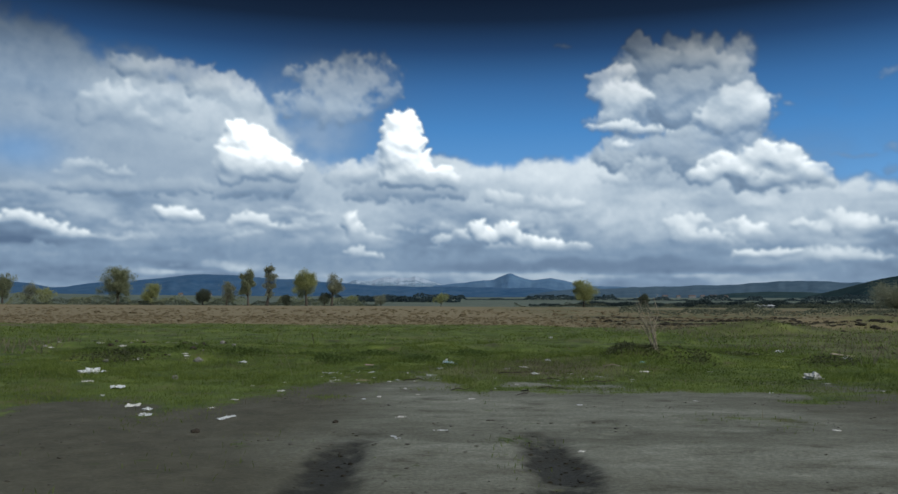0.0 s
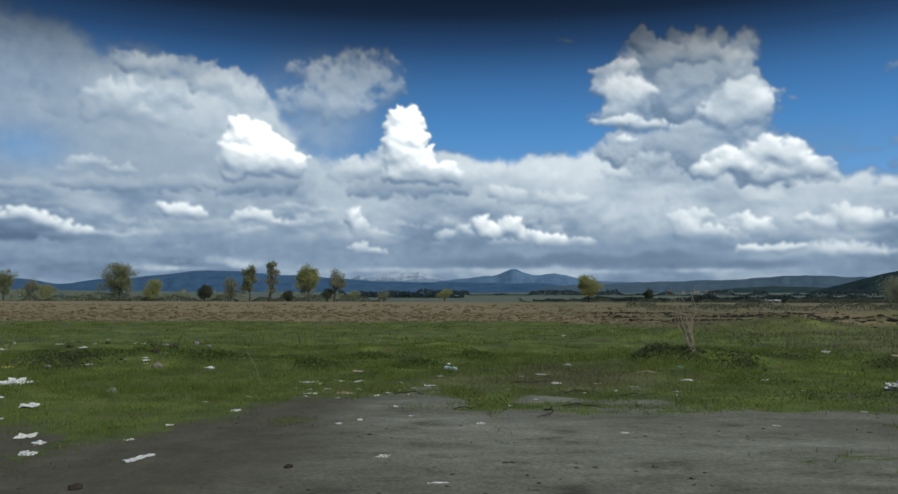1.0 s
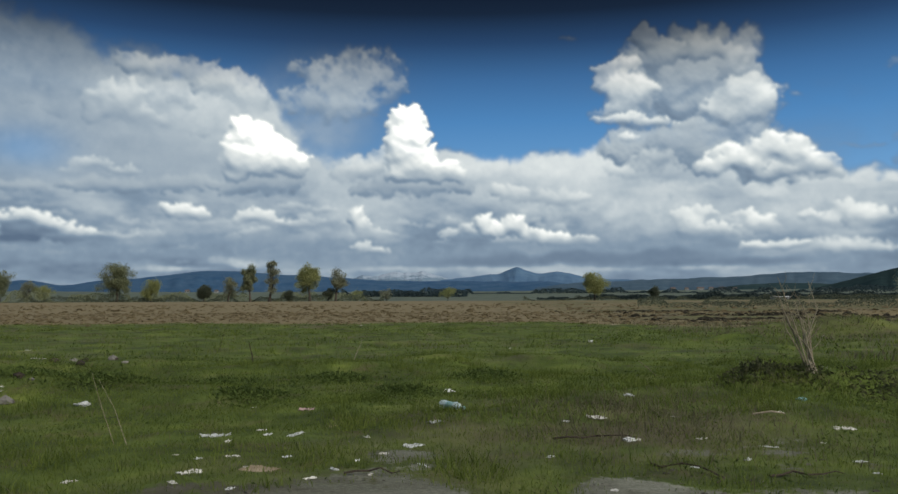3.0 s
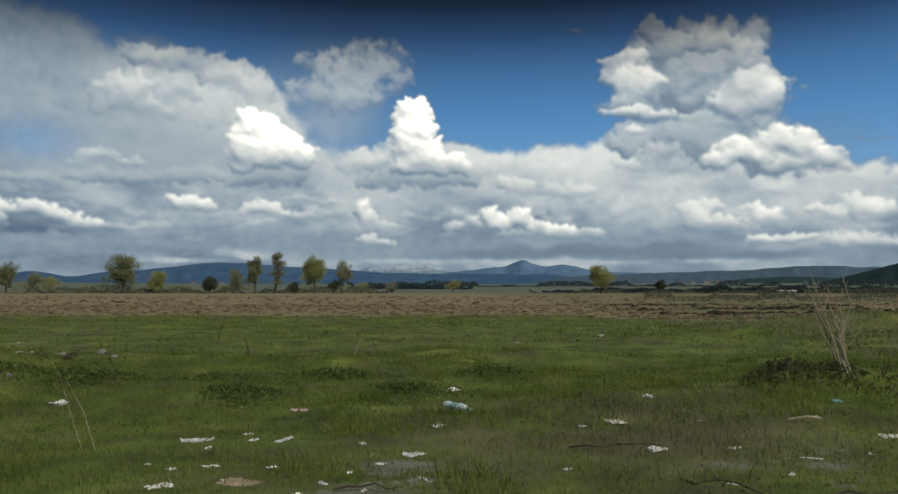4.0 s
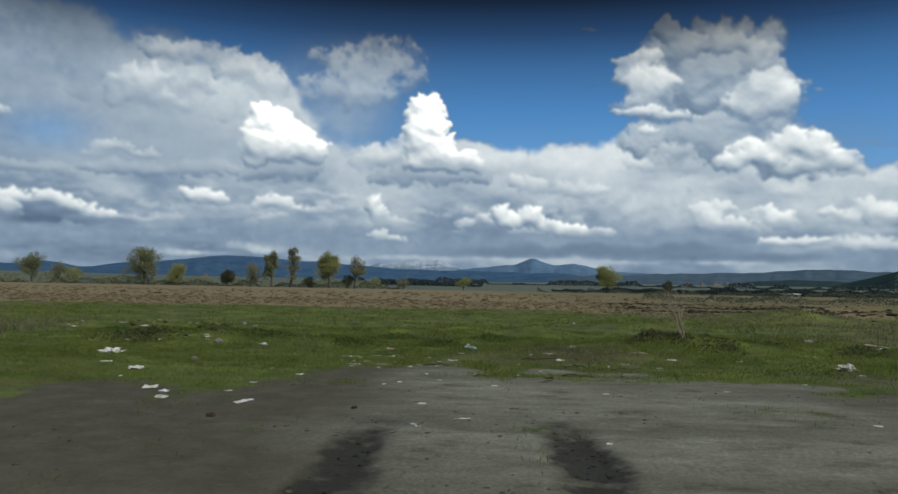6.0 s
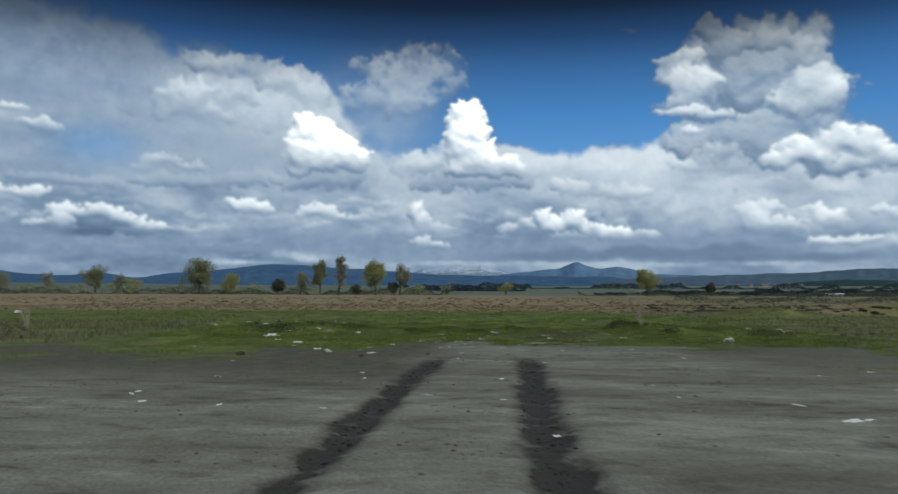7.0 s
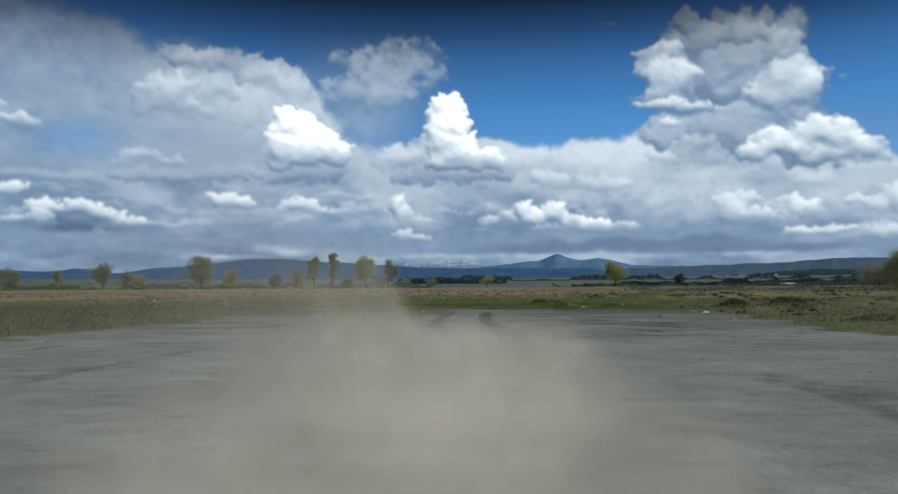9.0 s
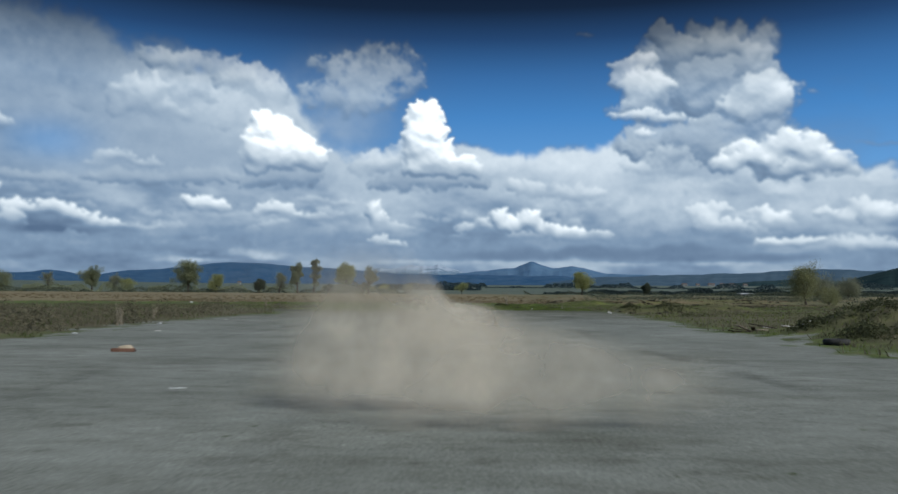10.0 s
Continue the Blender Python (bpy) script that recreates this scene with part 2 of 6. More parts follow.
        lump = box_blur(tall, 5 + int(8 * soft)) + 0.24 * size * fine[at] + 0.08 * size * finer[at]
        mass = box_blur(np.maximum(broad, 0), 10)
        shape = 0.16 + 0.40 * facing(mass, 1.0) + 0.52 * facing(lump, 0.62 * max(0.25, 1 - 0.6 * soft))
        low, high = min(h[1] - h[3] for h in heaps), max(h[1] + h[3] for h in heaps)
        up = (e - low) / (high - low)
        value = bright * shape * (0.62 + 0.38 * smooth(-0.05, 0.6, up)) * (1 + 0.35 * soft * layers[at]) + 0.10 * wide[at]
        edge = inside + (0.35 + 0.9 * soft) * 1.5 * fine[at] + 0.5 * max(0.2, 1 - 1.5 * soft) * finer[at]
        alpha = smooth(-0.12, 0.28 + 1.0 * soft, edge) * max(0.5, 1 - 0.3 * soft) * (1 - melt + melt * smooth(0.0, 0.55, up + 0.25 * warp_e[at])) * opacity
        lay(alpha, np.clip(value, 0, 1.05), at)

    # faint small heaps drawn out in rows towards the horizon
    for _ in range(70):
        e = 2.6 + 5.2 * rng.uniform(0, 1) ** 1.3
        a, s = rng.uniform(-43, 43), (0.22 + 0.08 * (e - 2.6)) * rng.uniform(0.6, 1.4)
        row = [(a + s * rng.uniform(-2.4, 2.4), e + s * rng.uniform(-0.25, 0.35), s * rng.uniform(0.9, 2.0), s * rng.uniform(0.5, 1.0)) for _ in range(3)]
        heap(row, rng.uniform(0.66, 0.86), 0.6, 1.0, rng.uniform(0.25, 0.55))
    low = fbm(az, el * 6.0, 7.0, 5, 41)
    light[:] = light - 0.10 * smooth(0.45, 0.68, low) * smooth(5.6, 3.6, el) * smooth(1.6, 2.6, el)
    light[:] = light + 0.05 * smooth(0.45, 0.62, fbm(az, el * 6.0, 4.0, 4, 47)) * smooth(2.9, 2.2, el)
    # heavy grey western top, part of its dimness painted for the corner vignette
    wash([(-28.6, 15.4, 5.07, 2.06), (-24.9, 14.8, 3.91, 1.96), (-33.5, 14.3, 4.92, 2.63)], 0.36, 0.75)
    # pale shoulder
    wash([(-15.7, 14.1, 3.75, 1.90), (-19.5, 14.6, 4.19, 1.67)], 0.66, 0.60)
    # grey middle of the western mass
    wash([(-22.0, 9.9, 7.11, 1.88), (-18.3, 9.3, 3.44, 1.16), (-25.9, 12.1, 3.84, 1.44)], 0.42, 0.55)
    # blue gap in the western mass
    wash([(-26.5, 9.9, 2.39, 1.38), (-27.8, 9.2, 1.99, 0.90)], 0.40, 0.50)
    # light veil by the small blue gap
    wash([(-8.0, 9.5, 2.87, 1.41), (-6.0, 7.3, 3.72, 1.22)], 0.58, 0.60)
    # bright upper edge of the bank
    wash([(3.1, 9.6, 4.53, 1.06), (8.1, 9.5, 4.82, 1.13), (12.1, 9.9, 2.75, 1.19)], 0.76, 0.60)
    # soft pale middle of the bank
    wash([(14.0, 6.7, 6.42, 1.79), (7.2, 7.3, 4.44, 1.42), (25.7, 6.1, 4.21, 1.48)], 0.63, 0.60)
    # blue-grey lower bank
    wash([(12.0, 3.8, 9.81, 0.89), (-1.0, 3.4, 6.19, 0.83), (-12.4, 3.8, 6.85, 0.89), (24.6, 2.6, 5.22, 0.53), (-6.8, 2.8, 8.23, 0.41)], 0.31, 0.60)
    # dark slate streak over the peak
    wash([(9.2, 2.9, 7.44, 0.45), (15.9, 3.1, 3.38, 0.40), (3.1, 2.7, 3.69, 0.33), (21.5, 2.6, 3.83, 0.31)], 0.13, 0.75)
    # pale gaps over the mountains
    wash([(8.8, 2.2, 5.54, 0.16), (-2.7, 2.3, 2.89, 0.16), (2.7, 2.3, 2.47, 0.16), (18.2, 2.2, 3.29, 0.16)], 0.54, 0.55)
    # cream streak over the western hills
    wash([(-14.0, 2.7, 2.36, 0.32), (-18.2, 2.2, 2.65, 0.20)], 0.60, 0.60)
    # slate layers low in the west
    wash([(-22.9, 3.3, 6.22, 0.38), (-27.6, 2.8, 4.73, 0.37), (-18.2, 4.2, 3.04, 0.31), (-31.4, 3.4, 4.41, 0.28)], 0.34, 0.60)
    # far western layers
    wash([(-35.3, 10.1, 3.07, 0.44), (-36.3, 8.1, 2.67, 0.58), (-31.5, 7.9, 3.98, 0.53), (-34.9, 4.0, 3.77, 0.26), (-30.7, 3.5, 5.90, 0.31), (-36.1, 2.8, 3.69, 0.26)], 0.30, 0.60)
    # far western slate patches
    wash([(-35.4, 13.1, 1.21, 0.71), (-32.7, 13.0, 1.27, 0.47), (-37.8, 12.1, 1.94, 1.40)], 0.30, 0.60)
    # far western light
    wash([(-34.7, 11.3, 3.10, 0.58), (-36.3, 9.4, 1.99, 0.29)], 0.56, 0.60)
    # small puffs in the bank
    heap([(5.4, 7.5, 1.15, 0.65), (4.4, 7.8, 0.74, 0.45)], 0.80, 0.45, 0.90, 0.80)
    # flat puff in the bank
    heap([(9.3, 7.2, 1.81, 0.69), (7.6, 7.5, 1.22, 0.49)], 0.76, 0.60, 0.90, 0.70)
    # puffs below the eastern tower
    heap([(20.1, 4.4, 1.45, 0.77), (18.2, 4.8, 1.26, 1.02), (17.1, 5.8, 0.98, 0.55), (18.6, 6.0, 0.82, 0.62)], 0.86, 0.40, 0.90, 0.85)
    # eastern row
    heap([(21.9, 5.1, 1.34, 0.84), (21.2, 5.8, 0.72, 0.54), (22.8, 4.7, 0.77, 0.38)], 0.88, 0.35, 0.90, 0.90)
    # eastern low row
    heap([(21.8, 3.7, 1.24, 0.34), (23.4, 3.7, 1.17, 0.38), (24.8, 3.7, 0.81, 0.22)], 0.90, 0.40, 0.80, 0.85)
    # outer eastern row
    heap([(26.4, 5.1, 1.12, 0.66), (27.4, 5.6, 0.91, 0.73), (28.8, 5.3, 1.01, 0.72), (25.0, 5.5, 0.61, 0.34)], 0.88, 0.40, 0.90, 0.85)
    # outer eastern low row
    heap([(26.7, 3.4, 0.85, 0.74), (28.0, 3.4, 1.09, 0.58), (29.2, 3.0, 0.94, 0.50), (25.8, 3.7, 0.47, 0.30)], 0.86, 0.50, 0.90, 0.60)
    # beyond the eastern row
    heap([(29.4, 4.9, 2.12, 0.69), (31.9, 4.7, 2.04, 0.53), (33.9, 4.8, 1.32, 0.48), (28.0, 5.2, 1.09, 0.77)], 0.84, 0.45, 0.90, 0.80)
    # beyond the low row
    heap([(26.5, 3.3, 0.96, 0.70), (28.7, 3.2, 1.79, 0.54), (32.5, 3.6, 2.02, 0.38), (34.6, 3.6, 0.98, 0.30)], 0.84, 0.50, 0.90, 0.55)
    # outermost knobs
    heap([(35.7, 4.3, 0.52, 0.36), (36.8, 4.2, 0.57, 0.58), (38.4, 4.4, 1.21, 0.78)], 0.88, 0.35, 0.90, 0.85)
    # sunlit row before the bank
    heap([(3.2, 5.6, 0.83, 0.70), (4.1, 4.9, 1.07, 0.70), (5.4, 5.3, 0.98, 0.82), (6.6, 4.5, 1.14, 0.57), (8.2, 4.5, 1.21, 0.49), (10.0, 4.1, 1.36, 0.49), (9.0, 4.0, 1.21, 0.57)], 1.02, 0.28, 0.75, 0.95)
    # knobs of the sunlit row
    heap([(0.6, 4.8, 0.66, 0.37), (1.9, 5.1, 0.58, 0.49), (0.4, 4.1, 0.83, 0.37), (4.8, 4.1, 1.64, 0.37)], 0.84, 0.40, 0.80, 0.75)
    # ragged turret
    heap([(-6.1, 6.0, 0.62, 0.90), (-5.5, 5.1, 0.90, 0.66), (-3.9, 4.8, 0.99, 0.29), (-4.8, 4.5, 1.24, 0.41)], 0.92, 0.35, 0.80, 0.90)
    # cream foot of the turret
    heap([(-4.7, 3.5, 1.32, 0.37), (-5.6, 3.9, 0.82, 0.29)], 0.88, 0.45, 0.40, 0.80)
    # western small puffs
    heap([(-10.8, 5.4, 1.20, 0.40), (-9.8, 5.5, 0.89, 0.32), (-9.2, 4.1, 0.57, 0.33), (-10.5, 6.6, 1.37, 0.32), (-8.4, 6.5, 1.22, 0.33)], 0.72, 0.60, 0.80, 0.70)
    # round puff
    heap([(-17.8, 6.1, 1.21, 0.67), (-18.6, 6.4, 0.75, 0.55), (-16.9, 5.9, 0.76, 0.39)], 0.94, 0.35, 0.80, 0.95)
    # long puff
    heap([(-13.0, 5.9, 1.35, 0.56), (-14.0, 5.6, 0.94, 0.36), (-11.6, 5.4, 1.12, 0.36)], 0.90, 0.40, 0.80, 0.90)
    # western crest row
    heap([(-29.3, 5.3, 1.60, 0.61), (-27.2, 5.4, 1.60, 0.62), (-25.9, 5.1, 1.36, 0.63), (-24.3, 4.5, 1.39, 0.49), (-22.6, 4.3, 1.43, 0.30), (-21.1, 4.4, 0.80, 0.23)], 0.96, 0.35, 0.85, 0.95)
    # far western crest row
    heap([(-36.2, 6.3, 1.99, 0.73), (-34.2, 6.5, 1.23, 0.67), (-37.8, 5.7, 1.28, 1.08), (-31.8, 6.5, 1.27, 0.38)], 0.95, 0.35, 0.85, 0.95)
    # far western second row
    heap([(-29.7, 4.7, 0.94, 0.54), (-29.8, 4.2, 1.09, 0.35), (-31.1, 4.5, 1.07, 0.38)], 0.82, 0.50, 0.90, 0.85)
    # far western shoulder
    heap([(-30.7, 10.6, 1.01, 0.64), (-31.6, 10.8, 0.85, 0.37), (-32.7, 11.8, 1.05, 0.33)], 0.86, 0.45, 0.60, 0.90)
    # grey foot under the western mass
    heap([(-19.4, 8.0, 3.78, 0.52), (-21.9, 7.7, 4.04, 0.56), (-23.7, 7.6, 2.12, 0.46), (-17.1, 8.2, 2.31, 0.48)], 0.51, 0.55, 0.20, 0.90)
    # small crest on the grey foot
    heap([(-23.7, 9.1, 1.48, 0.52), (-21.6, 8.8, 1.09, 0.34), (-24.7, 8.5, 1.04, 0.33)], 0.74, 0.60, 0.90, 0.80)
    # grey western bar
    heap([(-28.4, 7.4, 2.30, 0.44), (-30.9, 7.4, 2.51, 0.48), (-29.0, 6.3, 0.83, 0.44), (-26.0, 6.2, 0.81, 0.35)], 0.49, 0.55, 0.20, 0.90)
    # inner puff of the western mass
    heap([(-21.9, 13.6, 1.31, 1.25), (-22.6, 13.0, 1.59, 1.11), (-23.4, 12.5, 1.28, 0.88), (-21.1, 12.6, 1.10, 0.75), (-20.6, 12.2, 1.85, 0.45)], 0.80, 0.50, 0.90, 0.85)
    # crest of the western mass
    heap([(-15.3, 14.9, 2.36, 1.14), (-13.5, 14.2, 1.35, 1.46), (-12.7, 13.9, 0.72, 1.16), (-17.6, 15.7, 2.31, 0.90), (-20.3, 15.8, 2.24, 0.88)], 0.82, 0.50, 1.00, 0.85)
    # dark flecks
    heap([(-16.8, 11.6, 1.00, 0.23), (-18.5, 13.5, 0.98, 0.38), (-17.6, 13.2, 0.76, 0.23), (-26.0, 12.2, 0.61, 0.33), (-27.9, 12.6, 0.66, 0.28)], 0.40, 0.90, 0.10, 0.55)
    # thin wisp high in the middle
    heap([(-8.1, 16.0, 2.48, 1.16), (-5.6, 15.9, 2.08, 1.55), (-4.2, 16.2, 1.84, 1.32), (-9.3, 14.0, 2.05, 1.33), (-6.9, 13.9, 2.90, 1.42), (-3.5, 15.0, 1.67, 1.18), (-6.9, 15.3, 2.90, 1.56)], 0.84, 0.70, 0.30, 0.95)
    # wisp's grey belly
    heap([(-8.1, 13.9, 2.26, 0.63), (-9.3, 13.5, 1.63, 0.47)], 0.52, 0.95, 0.20, 0.60)
    # pale heap beside the tower
    heap([(-5.4, 9.6, 1.86, 0.89), (-6.6, 9.1, 1.32, 0.65), (-4.4, 10.1, 1.08, 0.73)], 0.84, 0.45, 0.90, 0.85)
    # grey foot of the tower
    heap([(-3.9, 8.1, 1.91, 0.88), (-5.6, 7.8, 0.91, 0.55), (-0.6, 8.0, 2.49, 0.55), (1.5, 8.0, 1.08, 0.44)], 0.45, 0.55, 0.20, 0.95)
    # tower
    heap([(-2.4, 13.0, 1.17, 0.88), (-1.7, 12.8, 1.00, 0.96), (-3.0, 12.6, 0.83, 0.64), (-2.1, 11.6, 1.33, 1.13), (-1.4, 11.7, 0.83, 0.72), (-2.8, 10.8, 1.00, 1.05), (-2.1, 10.3, 1.50, 0.97), (-1.2, 9.6, 1.91, 0.98), (0.0, 9.2, 1.75, 0.90), (1.1, 8.8, 1.08, 0.65), (-2.3, 9.0, 1.41, 0.73), (-0.8, 10.6, 0.83, 0.65)], 1.22, 0.10, 0.25, 1.00)
    # grey foot of the bright heap
    heap([(-12.5, 8.2, 2.48, 0.86), (-14.4, 7.8, 1.81, 0.64), (-10.5, 8.4, 0.89, 0.54)], 0.49, 0.55, 0.25, 0.95)
    # bright heap
    heap([(-13.9, 12.1, 0.79, 0.86), (-13.5, 11.3, 1.19, 1.18), (-12.6, 11.1, 1.36, 1.03), (-11.7, 10.4, 1.36, 1.03), (-10.7, 9.6, 1.13, 0.88), (-10.1, 9.2, 0.57, 0.72), (-12.5, 9.8, 2.24, 1.11), (-13.9, 9.8, 1.42, 1.18), (-14.4, 8.9, 1.18, 0.63)], 1.24, 0.10, 0.45, 1.00)
    # eastern tower, fill
    heap([(16.9, 14.8, 4.11, 3.00), (18.8, 14.6, 3.31, 3.15), (15.3, 13.7, 3.44, 2.29), (20.2, 12.3, 3.24, 2.25), (18.7, 10.6, 4.71, 1.91), (23.4, 9.2, 3.08, 1.49), (15.3, 10.6, 3.43, 1.56), (21.7, 13.3, 1.78, 1.85)], 0.74, 0.35, 0.00, 1.00)
    # eastern tower, shadowed heart
    heap([(17.5, 15.5, 3.18, 2.42), (18.4, 13.5, 2.96, 1.88), (16.1, 14.5, 2.29, 1.89), (19.2, 16.1, 2.21, 1.33)], 0.60, 0.50, 0.20, 1.00)
    # eastern tower, head
    heap([(14.8, 17.9, 0.94, 1.04), (15.6, 17.5, 0.85, 0.82), (15.4, 16.6, 1.32, 0.90), (16.7, 17.0, 1.15, 0.74)], 0.66, 0.30, 0.50, 0.95)
    # eastern tower, crown
    heap([(18.4, 16.9, 1.27, 0.81), (19.7, 16.9, 1.11, 0.66), (20.8, 16.3, 0.80, 0.58), (20.6, 15.4, 0.87, 0.74)], 0.72, 0.40, 0.60, 0.90)
    # eastern tower, lit west side
    heap([(12.8, 16.2, 1.43, 0.69), (11.5, 16.4, 0.64, 0.23), (12.6, 14.9, 1.35, 1.15), (13.9, 14.2, 1.33, 1.31), (12.9, 13.3, 1.73, 0.93), (14.9, 14.7, 0.70, 0.53)], 0.98, 0.40, 0.50, 0.90)
    # eastern tower, lit ledge
    heap([(12.9, 12.6, 2.04, 0.47), (15.3, 12.3, 1.92, 0.39), (17.6, 12.0, 1.87, 0.35)], 0.95, 0.45, 0.40, 0.85)
    # eastern tower, east side
    heap([(21.3, 13.7, 1.58, 1.26), (22.4, 12.8, 1.20, 1.11), (22.1, 14.1, 0.86, 0.59), (20.6, 12.6, 1.81, 1.05), (22.9, 12.2, 0.63, 0.67)], 0.86, 0.35, 0.60, 0.95)
    # shadow under the ledge
    heap([(17.6, 10.7, 2.24, 1.35), (18.7, 9.5, 1.63, 0.94), (16.0, 11.0, 1.53, 0.84), (20.2, 10.2, 1.31, 0.62)], 0.53, 0.55, 0.20, 0.80)
    # eastern foot
    heap([(22.7, 10.2, 1.75, 0.90), (24.6, 9.7, 1.43, 1.03), (25.8, 8.8, 1.33, 0.88), (26.6, 8.2, 0.79, 0.51), (21.2, 9.3, 1.64, 0.84), (19.4, 9.1, 1.32, 0.77), (24.1, 8.4, 2.71, 0.67), (20.5, 10.1, 1.45, 0.53)], 0.96, 0.32, 0.60, 0.95)
    # glint beside the foot
    heap([(13.5, 11.2, 0.63, 0.31), (13.1, 11.4, 0.39, 0.24)], 1.00, 0.40, 0.40, 0.70)
    # soft heaps under the tower
    heap([(15.2, 9.8, 1.77, 0.71), (14.1, 9.1, 1.94, 0.63), (16.8, 8.8, 1.51, 0.63)], 0.78, 0.60, 0.90, 0.70)
    # far eastern heap
    heap([(36.4, 12.2, 1.15, 1.06), (35.4, 11.6, 1.17, 0.79), (37.3, 11.2, 1.56, 1.75), (38.6, 11.4, 1.81, 1.73)], 0.86, 0.30, 0.60, 0.95)
    # far eastern heap's belly
    heap([(36.4, 10.4, 1.59, 0.71), (38.2, 9.7, 1.83, 0.77)], 0.50, 0.40, 0.20, 0.85)
    # small far turret
    heap([(33.5, 11.1, 0.47, 0.47), (33.2, 10.5, 0.68, 0.37), (33.9, 11.0, 0.34, 0.36)], 0.90, 0.30, 0.50, 0.90)
    # far eastern foot
    heap([(36.0, 8.1, 1.78, 0.43), (37.6, 8.4, 1.24, 0.57), (34.7, 8.1, 0.98, 0.26)], 0.76, 0.50, 0.50, 0.85)
    # fair-weather wisps
    heap([(30.8, 10.0, 0.63, 0.30), (30.5, 8.8, 0.49, 0.41), (28.2, 9.9, 1.23, 0.19), (29.9, 9.8, 0.85, 0.11), (24.6, 13.3, 0.61, 0.15), (31.0, 14.7, 0.98, 0.33), (9.4, 18.4, 0.73, 0.23), (24.5, 13.4, 0.55, 0.15)], 0.72, 0.90, 0.20, 0.80)
    light, cover = box_blur(light, 1), box_blur(cover, 1)
    ra, re = np.radians(az), np.radians(el)
    verts = np.stack([radius * np.sin(ra), radius * np.cos(ra), EYE + radius * np.tan(re)], -1).reshape(-1, 3)
    me = mesh_of("backdrop", verts, grid_faces(rows, cols)[:, ::-1],
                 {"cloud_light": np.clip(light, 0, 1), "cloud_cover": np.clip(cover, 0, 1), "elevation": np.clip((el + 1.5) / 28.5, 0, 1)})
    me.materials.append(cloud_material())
    tagged(new("backdrop", me), "deep blue sky with heaped white cumulus clouds", "sky", kind="structure")


build_sky()


# ---- ground: one sheet, dirt lot, grass verge, ploughed field and plain ----
def lot_depth(x, y):
    """How far a place lies inside the bare dirt lot, in metres."""
    edge = np.interp(x, [-14, -8, -5, -4.4, -3, -2.4, -1.5, -0.2, 0.5, 1.1, 2.6, 3.6, 5.7, 7, 9, 10.6],
                     [3, 2.4, 1.2, 3.4, 1.8, 3.4, 5.2, 5.8, 3.6, 6.4, 6.3, 4.4, 5.4, 5.0, 3.5, 1.0])
    west = np.interp(y, [-70, -35, -22, -14, -6, 0, 4], [-10, -10.2, -11, -10.2, -9.4, -12, -14])
    east = np.interp(y, [-70, -38, -23, -6, 0, 4], [8.6, 8.6, 8.9, 10.2, 10.6, 10.4])
    d = np.minimum(np.minimum(edge - y, x - west), east - x)
    return d + 1.9 * (fbm(x, y, 1.6, 4, 5) - 0.5) + 2.8 * (fbm(x, y * 0.8, 0.6, 3, 6) - 0.5)


